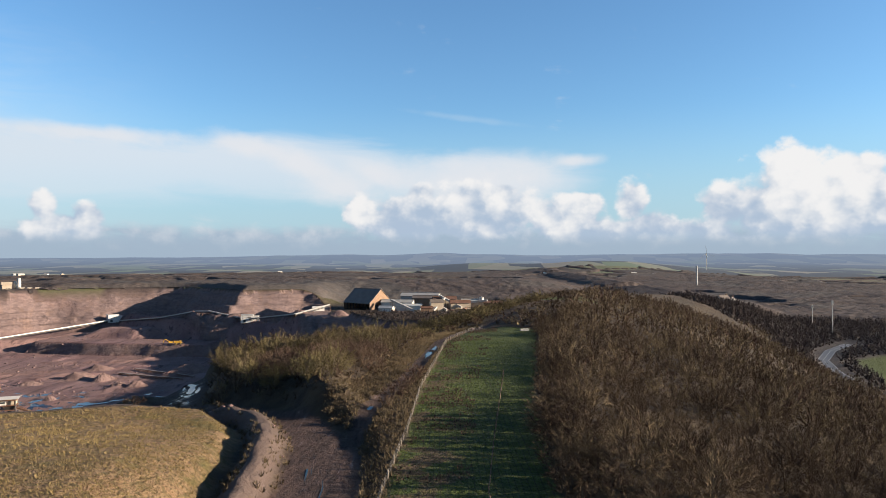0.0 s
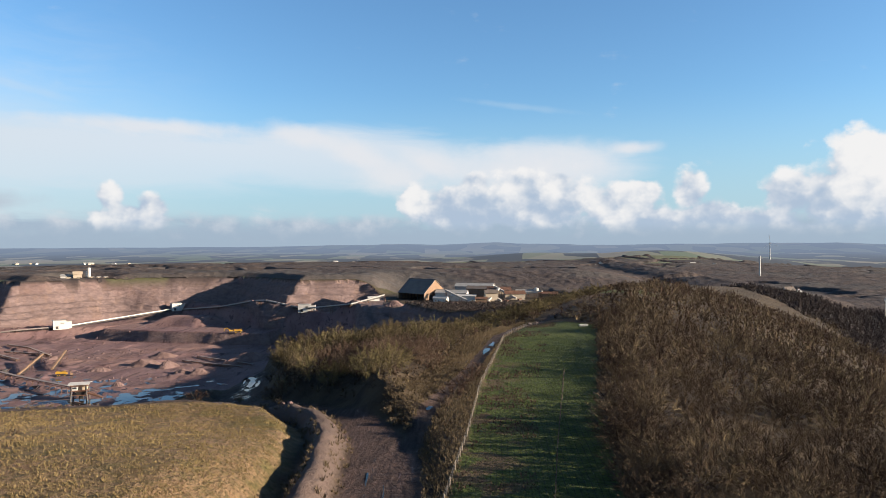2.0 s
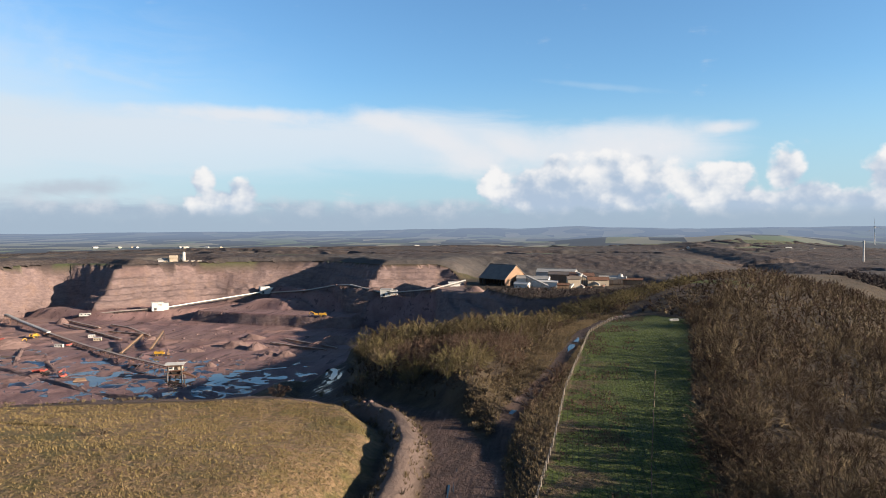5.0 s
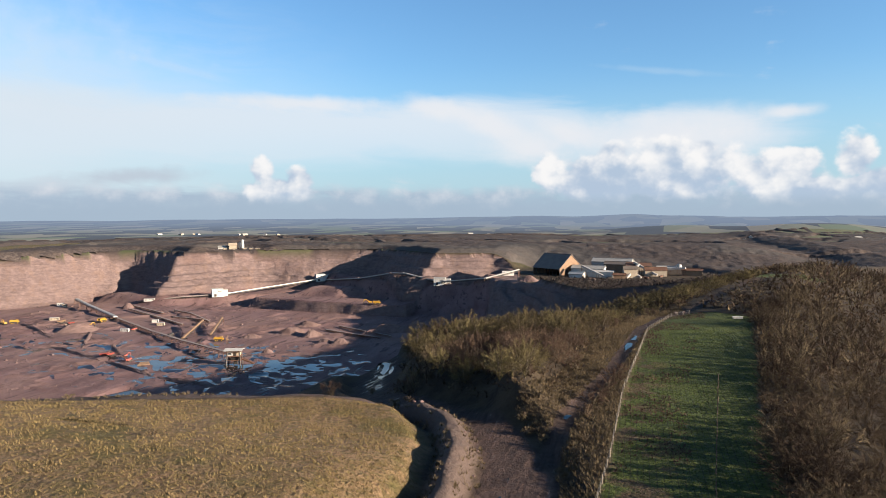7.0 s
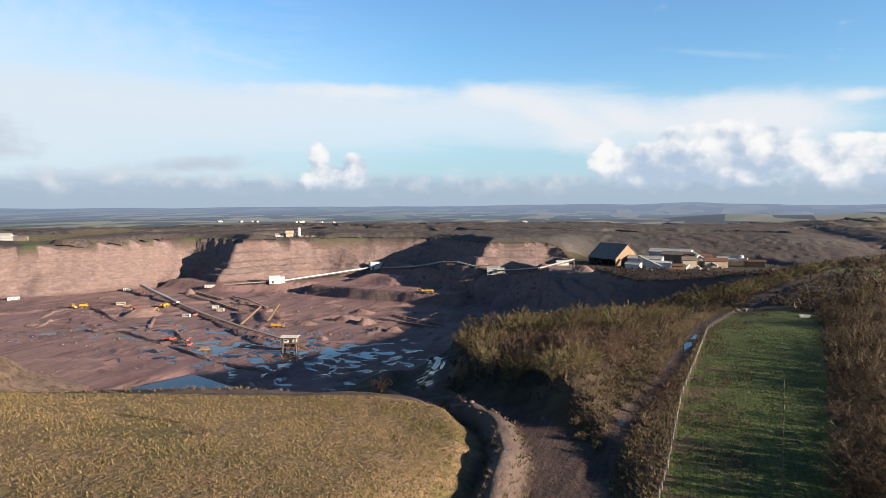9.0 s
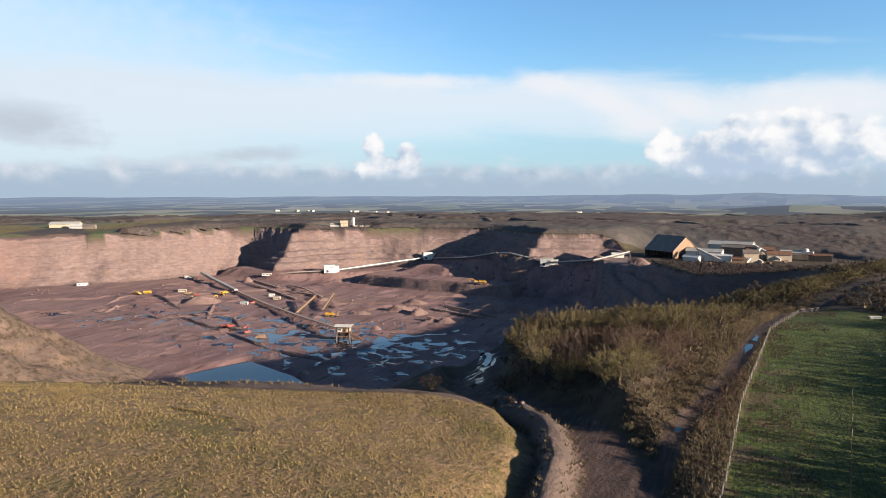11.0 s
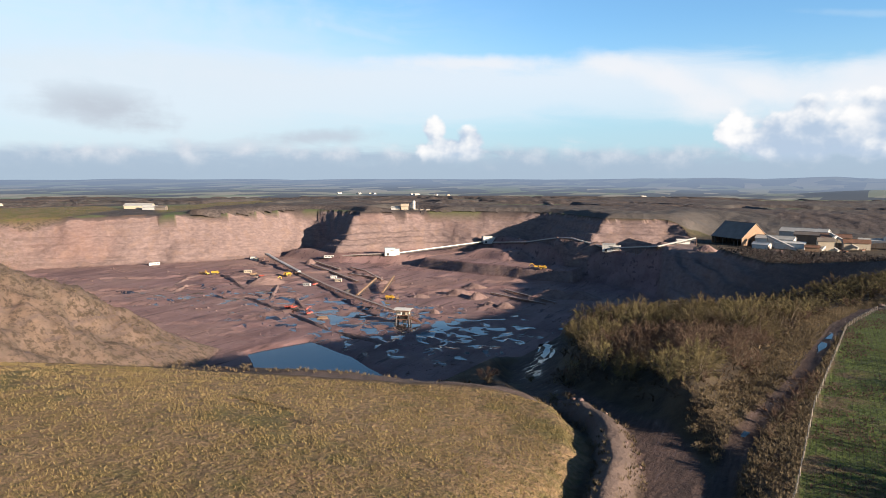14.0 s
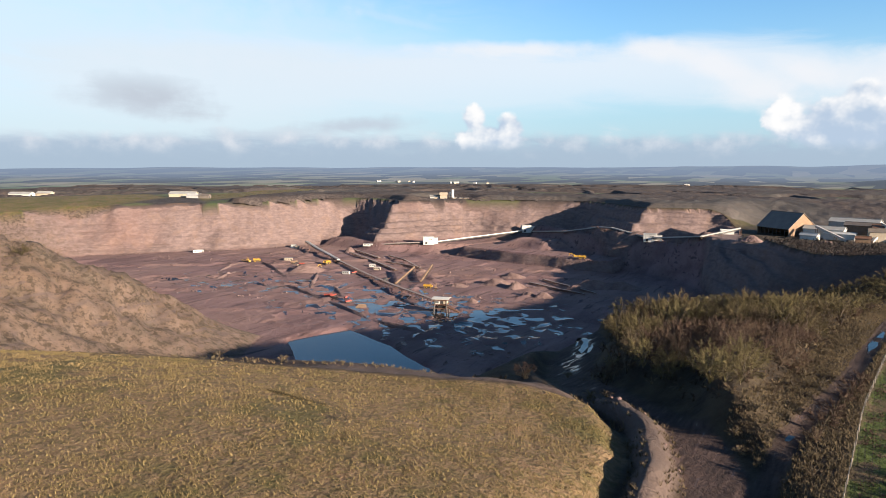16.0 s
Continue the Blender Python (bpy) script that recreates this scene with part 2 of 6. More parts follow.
def ground_build(n):
    v = n.coord()
    x, y, z = n.xyz(v)
    za = n.node("ShaderNodeVertexColor")
    za.layer_name = "zone_a"
    zb = n.node("ShaderNodeVertexColor")
    zb.layer_name = "zone_b"
    sa_ = n.node("ShaderNodeSeparateColor", Color=za.outputs[0])
    sb_ = n.node("ShaderNodeSeparateColor", Color=zb.outputs[0])
    field, strip, track, stone = sa_.outputs[0], sa_.outputs[1], sa_.outputs[2], za.outputs["Alpha"]
    rock, floor, plain, wet = sb_.outputs[0], sb_.outputs[1], sb_.outputs[2], zb.outputs["Alpha"]
    n5, n20 = n.noise(v, 0.2, 5), n.noise(v, 0.05, 4)
    n1, n100 = n.noise(v, 1.1, 5, 0.65), n.noise(v, 0.009, 5)
    fine = n.noise(v, 4.5, 4, 0.7)
    # leaf litter and rough scrub
    col = n.mix(n.step(n5, 0.35, 0.65), (0.045, 0.034, 0.022), (0.105, 0.080, 0.045))
    away = n.m("SQRT", n.m("ADD", n.m("MULTIPLY", x, x), n.m("MULTIPLY", y, y)))
    # far plain: winter woods and hedged fields
    cells = n.node("ShaderNodeTexVoronoi", Vector=n.coord((1, 0.55, 1), 24), Scale=0.0052, Randomness=0.9)
    hedge = n.node("ShaderNodeTexVoronoi", Vector=n.coord((1, 0.55, 1), 24), Scale=0.0052, Randomness=0.9)
    hedge.feature = "DISTANCE_TO_EDGE"
    pick = n.node("ShaderNodeSeparateColor", Color=cells.outputs["Color"]).outputs
    pasture = n.mix(pick[0], (0.085, 0.125, 0.048), (0.15, 0.18, 0.075))
    pasture = n.mix(n.step(pick[1], 0.72, 0.78), pasture, (0.26, 0.17, 0.11))
    wood = n.mix(n.step(n.noise(v, 0.03, 6, 0.7), 0.35, 0.65), (0.050, 0.045, 0.046), (0.092, 0.080, 0.074))
    open_land = n.m("MULTIPLY", n.step(n.m("ADD", pick[2], n.m("MULTIPLY", n100, 0.7)), 0.62, 0.68), n.step(hedge.outputs["Distance"], 0.02, 0.05))
    open_land = n.m("MULTIPLY", open_land, n.m("MAXIMUM", n.step(x, 40.0, -160.0), n.step(away, 2000.0, 2500.0)))
    land_ = n.mix(open_land, wood, pasture)
    # open fields painted paler beyond 1500 m, as haze would show them
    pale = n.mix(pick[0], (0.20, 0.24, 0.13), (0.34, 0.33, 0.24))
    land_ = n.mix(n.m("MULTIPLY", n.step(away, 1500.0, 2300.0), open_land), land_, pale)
    col = n.mix(plain, col, land_)
    # dry field
    tuft = n.m("ADD", n.m("MULTIPLY", n1, 0.55), n.m("MULTIPLY", n20, 0.6))
    dry = n.mix(n.step(tuft, 0.42, 0.68), (0.225, 0.170, 0.076), (0.405, 0.286, 0.158))
    dry = n.mix(n.step(n.m("ADD", n5, n.m("MULTIPLY", n20, 0.5)), 0.86, 0.98), dry, (0.43, 0.29, 0.16))
    dry = n.mix(n.m("MULTIPLY", n.step(fine, 0.55, 0.3), 0.45), dry, (0.07, 0.06, 0.02))
    dry = n.mix(n.m("MULTIPLY", n.step(n.m("ADD", n20, n.m("MULTIPLY", n5, 0.35)), 0.66, 0.52), 0.6), dry, (0.170, 0.180, 0.045))
    clump = n.noise(v, 0.9, 4, 0.7)
    dry = n.mix(n.m("MULTIPLY", n.step(clump, 0.52, 0.40), 0.55), dry, (0.120, 0.115, 0.034))
    col = n.mix(field, col, dry)
    # grazed green strip with bracken and wheel marks
    dark_line = n.node("ShaderNodeTexWave", Vector=n.coord((1, 0.06, 1), -4), Scale=0.42, Distortion=2.5, Detail=2.0)
    green = n.mix(n.step(n1, 0.3, 0.7), (0.052, 0.086, 0.012), (0.125, 0.180, 0.030))
    green = n.mix(n.m("MULTIPLY", n.step(dark_line.outputs["Fac"], 0.12, 0.0), 0.6), green, (0.030, 0.034, 0.012))
    bracken = n.m("MULTIPLY", n.step(n.m("ADD", n5, n.m("MULTIPLY", n20, 0.35)), 0.66, 0.80), n.step(x, 7.0, -1.0))
    green = n.mix(n.m("MULTIPLY", bracken, 0.85), green, n.mix(fine, (0.09, 0.065, 0.035), (0.24, 0.16, 0.10)))
    col = n.mix(strip, col, green)
    # mud of the tracks, also laid on quarry slopes to deepen shade; pale broken stone of the bund
    ruts = n.noise(n.coord((1, 0.12, 1), 8), 1.4, 4)
    mud = n.mix(n.step(n.m("ADD", n.m("MULTIPLY", ruts, 0.7), n.m("MULTIPLY", n5, 0.4)), 0.4, 0.7), (0.055, 0.037, 0.032), (0.128, 0.088, 0.074))
    col = n.mix(track, col, mud)
    col = n.mix(n.m("MULTIPLY", stone, n.step(n.m("ADD", n1, n.m("MULTIPLY", stone, 0.5)), 0.55, 0.8)), col, n.mix(fine, (0.12, 0.09, 0.072), (0.25, 0.195, 0.165)))
    # quarry rock: tilted beds, ochre and red stains
    beds = n.noise(n.coord((0.8, 0.8, 1.8), 20), 0.16, 8, 0.68)
    drip = n.noise(n.coord((1, 1, 0.18)), 0.12, 5, 0.6)
    strata = n.noise(n.vec(n.m("MULTIPLY", x, 0.006), n.m("MULTIPLY", y, 0.006), n.m("MULTIPLY", n.m("ADD", z, n.m("MULTIPLY", n20, 5.0)), 0.30)), 1.0, 5, 0.65)
    stonecol = n.mix(n.step(beds, 0.32, 0.68), (0.215, 0.165, 0.155), (0.330, 0.258, 0.240))
    stonecol = n.mix(n.m("MULTIPLY", n.step(strata, 0.44, 0.36), 0.45), stonecol, (0.150, 0.112, 0.104))
    stonecol = n.mix(n.m("MULTIPLY", n.step(n.m("ADD", n.m("MULTIPLY", drip, 0.7), n.m("MULTIPLY", n20, 0.5)), 0.58, 0.75), 0.26), stonecol, (0.36, 0.245, 0.165))
    stonecol = n.mix(n.m("MULTIPLY", n.step(n100, 0.52, 0.7), 0.28), stonecol, (0.26, 0.140, 0.108))
    col = n.mix(rock, col, stonecol)
    # weeds and washed ruts on the tipped slopes
    tipped = n.m("MULTIPLY", n.m("MULTIPLY", field, rock), 5.0, clamp=True)
    weed = n.step(n.noise(v, 0.22, 7, 0.78), 0.47, 0.58)
    wash = n.step(n.noise(n.coord((1, 0.12, 1), -38), 0.14, 6, 0.65, 0.5), 0.46, 0.36)
    col = n.mix(n.m("MULTIPLY", tipped, n.m("MULTIPLY", weed, 0.85)), col, (0.078, 0.062, 0.040))
    col = n.mix(n.m("MULTIPLY", tipped, n.m("MULTIPLY", wash, 0.8)), col, n.mix(fine, (0.12, 0.095, 0.088), (0.21, 0.165, 0.15)))
    # quarry floor: red-brown mud and crushed stone
    smear = n.noise(n.coord((1, 0.3, 1), 38), 0.045, 6, 0.62)
    base = n.mix(n.step(smear, 0.35, 0.65), (0.215, 0.136, 0.136), (0.370, 0.248, 0.240))
    base = n.mix(n.m("MULTIPLY", n.step(n100, 0.42, 0.62), 0.6), base, (0.40, 0.275, 0.235))
    tyre = n.noise(n.coord((1, 0.10, 1), 52), 0.16, 5, 0.6, 0.4)
    base = n.mix(n.m("MULTIPLY", n.step(tyre, 0.44, 0.34), 0.7), base, (0.085, 0.055, 0.055))
    lumps = n.noise(v, 0.28, 5, 0.7)
    base = n.mix(n.m("MULTIPLY", n.step(lumps, 0.58, 0.72), 0.5), base, (0.40, 0.30, 0.28))
    base = n.mix(n.m("MULTIPLY", n.step(lumps, 0.42, 0.32), 0.5), base, (0.10, 0.065, 0.062))
    col = n.mix(floor, col, base)
    # standing water in the low spots
    pools = n.noise(n.coord(), 0.06, 5, 0.6, 0.6)
    streak = n.m("MULTIPLY", n.m("MULTIPLY", track, wet), n.step(n.noise(n.coord((1, 0.16, 1), -14), 1.1, 4, 0.6, 0.5), 0.53, 0.57))
    water = n.m("MULTIPLY", n.m("MULTIPLY", n.step(wet, 0.05, 0.25), n.m("SUBTRACT", 1.0, track)), n.step(n.m("ADD", pools, n.m("MULTIPLY", wet, 0.16)), 0.635, 0.66))
    water = n.m("MAXIMUM", water, streak)
    col = n.mix(water, col, (0.030, 0.030, 0.032))
    rgh = n.m("SUBTRACT", 0.95, n.m("MULTIPLY", water, 0.90))
    rgh = n.m("SUBTRACT", rgh, n.m("MULTIPLY", n.m("MULTIPLY", track, n.step(ruts, 0.62, 0.72)), 0.45))
    col = n.mix(1.0, col, (0.50, 0.46, 0.47), "MULTIPLY")
    height = n.m("ADD", n.m("MULTIPLY", fine, 0.25), n1)
    height = n.m("ADD", height, n.m("MULTIPLY", n.m("MAXIMUM", field, strip), n.m("MULTIPLY", n.noise(v, 1.3, 4, 0.65), 2.6)))
    height = n.m("ADD", height, n.m("MULTIPLY", n.m("ADD", floor, n.m("MULTIPLY", rock, 0.6)), n.m("ADD", n.m("MULTIPLY", n5, 2.2), n.m("MULTIPLY", n.noise(n.coord((1, 0.3, 1), 38), 0.09, 5, 0.65), 3.0))))
    height = n.m("ADD", height, n.m("MULTIPLY", rock, n.m("ADD", n.m("MULTIPLY", beds, 2.6), n.m("MULTIPLY", strata, 1.5))))
    height = n.m("MULTIPLY", height, n.m("SUBTRACT", 1.0, water))
    return col, rgh, height, 0.45


M_GROUND = material("ground", ground_build, specular=0.25)
def backdrop_material():
    """The plain and hills several kilometres off, with haze mixed in as blue glow."""
    mat = bpy.data.materials.new("far_hills")
    mat.use_nodes = True
    n = Nodes(mat.node_tree)
    v = n.coord()
    x, y, z = n.xyz(v)
    away = n.m("SQRT", n.m("ADD", n.m("MULTIPLY", x, x), n.m("MULTIPLY", y, y)))
    cells = n.node("ShaderNodeTexVoronoi", Vector=n.coord((1, 0.45, 1), 10), Scale=0.0085, Randomness=1.0)
    pick = n.node("ShaderNodeSeparateColor", Color=cells.outputs["Color"]).outputs
    field_ = n.mix(pick[0], (0.11, 0.14, 0.085), (0.22, 0.20, 0.155))
    woods = n.m("ADD", pick[2], n.m("MULTIPLY", n.noise(n.coord((0.4, 1, 1), 6), 0.004, 5, 0.6), 0.9))
    col = n.mix(n.step(woods, 0.98, 1.06), (0.050, 0.055, 0.060), field_)
    b = n.node("ShaderNodeBsdfPrincipled", Base_Color=col, Roughness=0.95)
    b.inputs["Specular IOR Level"].default_value = 0.1
    # bluish emission stands in for haze, its share growing with distance
    haze_glow = n.node("ShaderNodeEmission", Color=(0.074, 0.095, 0.132), Strength=1.0)
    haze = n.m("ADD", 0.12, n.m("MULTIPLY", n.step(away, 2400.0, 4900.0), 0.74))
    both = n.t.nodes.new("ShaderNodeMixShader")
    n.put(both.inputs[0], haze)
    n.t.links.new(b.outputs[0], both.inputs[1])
    n.t.links.new(haze_glow.outputs[0], both.inputs[2])
    n.t.links.new(both.outputs[0], n.t.nodes.new("ShaderNodeOutputMaterial").inputs[0])
    return mat


M_BACKDROP = backdrop_material()
M_TWIG = per_tree("winter_twigs", ((0.042, 0.029, 0.021), (0.078, 0.056, 0.036), (0.155, 0.122, 0.074), (0.070, 0.040, 0.031)))
M_TWIG_OLIVE = per_tree("olive_twigs", ((0.062, 0.050, 0.026), (0.098, 0.080, 0.040), (0.150, 0.126, 0.060), (0.080, 0.058, 0.036)))
M_TWIG_RED = per_tree("red_twigs", ((0.066, 0.044, 0.034), (0.094, 0.062, 0.046), (0.118, 0.082, 0.056), (0.076, 0.048, 0.038)))
M_BUSH = per_tree("dry_bush", ((0.098, 0.076, 0.046), (0.150, 0.116, 0.070), (0.118, 0.086, 0.056), (0.080, 0.060, 0.038)))
M_GRASS = per_tree("dry_grass", ((0.185, 0.140, 0.062), (0.232, 0.168, 0.084), (0.270, 0.192, 0.104), (0.150, 0.138, 0.050)))
M_BARK = speckled("bark", (0.06, 0.045, 0.032), (0.13, 0.10, 0.07), 6)
M_FAR_WOOD = per_tree("far_wood", ((0.040, 0.033, 0.033), (0.058, 0.047, 0.044), (0.074, 0.061, 0.055), (0.048, 0.040, 0.040)))


# ---------------------------------------------------------------- mesh helpers
def mesh_object(name, verts, faces, mat, parent=None):
    me = bpy.data.meshes.new(name)
    me.from_pydata(verts, [], faces)
    me.materials.append(mat)
    ob = new(name, me)
    ob.parent = parent
    return ob


def mesh_arrays(name, verts, tris, mat, corners=3):
    """A mesh from arrays of points and of equal faces."""
    me = bpy.data.meshes.new(name)
    me.vertices.add(len(verts))
    me.vertices.foreach_set("co", np.asarray(verts, np.float32).ravel())
    k = len(tris)
    me.loops.add(k * corners)
    me.loops.foreach_set("vertex_index", np.asarray(tris, np.int32).ravel())
    me.polygons.add(k)
    me.polygons.foreach_set("loop_start", np.arange(0, k * corners, corners, dtype=np.int32))
    me.update(calc_edges=True)
    me.materials.append(mat)
    return me


# ---------------------------------------------------------------- shape of the land
def hashed(ix, iy, seed):
    h = (ix.astype(np.int64) * 374761393 + iy.astype(np.int64) * 668265263 + seed * 1442695041) & 0xFFFFFFFF
    h = ((h ^ (h >> 13)) * 1274126177) & 0xFFFFFFFF
    return ((h ^ (h >> 16)) & 0xFFFF) / 65535.0


def value_noise(x, y, seed=0):
    ix, iy = np.floor(x), np.floor(y)
    fx, fy = x - ix, y - iy
    fx, fy = fx * fx * (3 - 2 * fx), fy * fy * (3 - 2 * fy)
    a, b = hashed(ix, iy, seed), hashed(ix + 1, iy, seed)
    c, d = hashed(ix, iy + 1, seed), hashed(ix + 1, iy + 1, seed)
    return (a + (b - a) * fx) * (1 - fy) + (c + (d - c) * fx) * fy - 0.5


def fbm(x, y, size, octaves=4, seed=0):
    out, amp, k = 0.0, 1.0, 1.0 / size
    for i in range(octaves):
        out = out + amp * value_noise(x * k + 17.3 * i, y * k - 9.1 * i, seed + i)
        amp, k = amp * 0.5, k * 2.03
    return out


def ease(lo, hi, v):
    t = np.clip((v - lo) / (hi - lo), 0, 1)
    return t * t * (3 - 2 * t)


def line_distance(x, y, pts):
    """Distance from a broken line, and how far along it (0 to 1)."""
    best, along = np.full(np.shape(x), 1e9), np.zeros(np.shape(x))
    for i, ((ax, ay), (bx, by)) in enumerate(zip(pts, pts[1:])):
        dx, dy = bx - ax, by - ay
        t = np.clip(((x - ax) * dx + (y - ay) * dy) / (dx * dx + dy * dy), 0, 1)
        d = np.hypot(x - ax - t * dx, y - ay - t * dy)
        along = np.where(d < best, (i + t) / (len(pts) - 1), along)
        best = np.minimum(best, d)
    return best, along


def signed(x, y, pts):
    """Distance outside a polygon (negative inside)."""
    d, _ = line_distance(x, y, pts + pts[:1])
    inside = np.zeros(np.shape(x), bool)
    for (ax, ay), (bx, by) in zip(pts, pts[1:] + pts[:1]):
        if ay != by:
            inside ^= ((ay > y) != (by > y)) & (x < (bx - ax) * (y - ay) / (by - ay) + ax)
    return np.where(inside, -d, d)


# plan, in metres: the quarry floor, its ledges, the tracks, the fields
PIT = [(-402, 388), (-300, 215), (-215, 235), (-155, 290), (-112, 340), (-62, 400), (-45, 480), (-62, 580), (-125, 690), (-165, 790), (-192, 918), (-290, 874), (-425, 1020), (-540, 960),
       (-640, 842), (-742, 902), (-756, 826), (-815, 712), (-868, 654), (-940, 570), (-960, 440), (-800, 400), (-560, 405)]
LEDGE = [(-508, 858), (-420, 846), (-276, 829), (-270, 900), (-330, 1010), (-480, 1010)]
MOUND = [(-470, 905), (-400, 885), (-350, 905), (-380, 960), (-460, 960)]
TERRACE = [(-735, 850), (-640, 838), (-540, 880), (-505, 905), (-480, 1010), (-640, 960), (-720, 900)]
POND = [(-385, 393), (-366, 452), (-306, 433), (-248, 395), (-235, 340), (-332, 350)]
PLANT = [(-190, 860), (-120, 790), (60, 790), (150, 900), (60, 1010), (-150, 1000)]
FIELD = [(-300, 40), (-200, 62), (-144, 83), (-110, 95), (-83, 103), (-64, 109), (-46, 116), (-38, 115), (-33, 107), (-29, 98), (-26.5, 84), (-25, 70), (-22, -60), (-300, -60)]
STRIP = [(-6.5, 40), (-6.3, 74), (-5, 99), (-4, 132), (0.9, 195), (8.5, 228), (17, 236), (30, 226), (24, 180), (17, 130), (14, 95), (12, 70), (12, 40)]
BUND = [(-20.5, 55), (-21.3, 77), (-24.0, 97), (-29.5, 112), (-36.5, 120.5), (-42, 123)]
HAUL = [(-13, 40), (-14, 77), (-16.5, 96), (-23, 110), (-33, 121), (-45, 131), (-54, 145), (-60, 160), (-64, 180), (-71, 194), (-88, 215)]
LANE = [(-13, 97), (-12, 115), (-9.5, 131), (-6.4, 150), (-3.2, 179), (-0.8, 198), (5.5, 228), (15, 246), (28, 280), (50, 330)]
ROAD = [(255, 440), (262, 468), (290, 537), (327, 594), (380, 650)]


def natural(x, y):
    """The land before the quarry was dug."""
    r = np.hypot(x, y)
    right = ease(60, 300, x - 0.05 * y)
    plain = np.interp(r, [0, 1050, 1300, 1800, 2600, 3300, 4200, 4980], [72, 72, 70, 56, 40, 42, 54, 66])
    plain = plain - (24 - 9 * ease(815, 775, y)) * ease(-205, -130, x) * ease(1250, 1000, r) * (1 - right)
    plain = plain - 32 * right * ease(2600, 1000, r) + 10 * fbm(x, y, 600, 3, 3) * ease(700, 1500, r)
    az = np.degrees(np.arctan2(x, y))
    plain = plain - 21 * np.clip((-39 - az) / 24, 0, 1.2) * ease(1330, 1020, r)
    hills = np.interp(az, [-70, -40, -26, -18, -12, -8, 0, 8, 14, 24, 36, 50], [9, 12, 16, 20, 25, 38, 46, 38, 46, 38, 36, 34])
    plain = plain + hills * ease(4100, 4900, r) * (0.9 + 0.35 * fbm(az * 60, r * 0.0, 260, 4, 9))
    knoll = np.exp(-((az - 13) / 7) ** 2 - ((r - 2900) / 420) ** 2) + 0.6 * np.exp(-((az - 2) / 5) ** 2 - ((r - 3100) / 300) ** 2)
    plain = plain + 42 * knoll
    # the ridge
    crest = np.interp(y, [-200, 60, 130, 240, 320, 420, 520, 640, 760, 900], [104, 99.5, 99.3, 100, 102.5, 99, 93, 86, 76, 60])
    mid = 14 + 0.00042 * np.clip(y, 0, 900) ** 2
    d = x - mid - 3
    fall = np.where(d > 0, 0.22 * np.clip(d, 0, 45) + 0.36 * np.clip(d - 45, 0, 55) + 0.5 * np.clip(d - 100, 0, None), 0.10 * np.clip(-d - 55, 0, None) + 0.13 * np.clip(-d - 18, 0, 60) * ease(190, 250, y))
    ridge = crest - fall + 1.2 * fbm(x, y, 40, 3, 5) * ease(16, 40, x)
    k = 6.0
    land = np.maximum(plain, ridge) + k * 0.25 * np.clip(1 - np.abs(plain - ridge) / k, 0, 1) ** 2
    # the dry field's low dome, left of the haul road
    dome = 104.8 - np.minimum(((x + 70) / 75) ** 2 * 4.2 * np.where(x < -70, 1, 0.6), 6) - (4.8 * ease(66, 108, y) + 0.3 * np.clip(y - 116, 0, 80)) * ease(-330, -210, x)
    part = ease(-20, -34, x) * ease(330, 130, y) * (1 - ease(-100, -72, x) * ease(116, 138, y))
    land = land + (dome - land) * part
    return land + 20 * ease(-400, -500, x) * ease(400, 260, y) * ease(-60, 60, y)


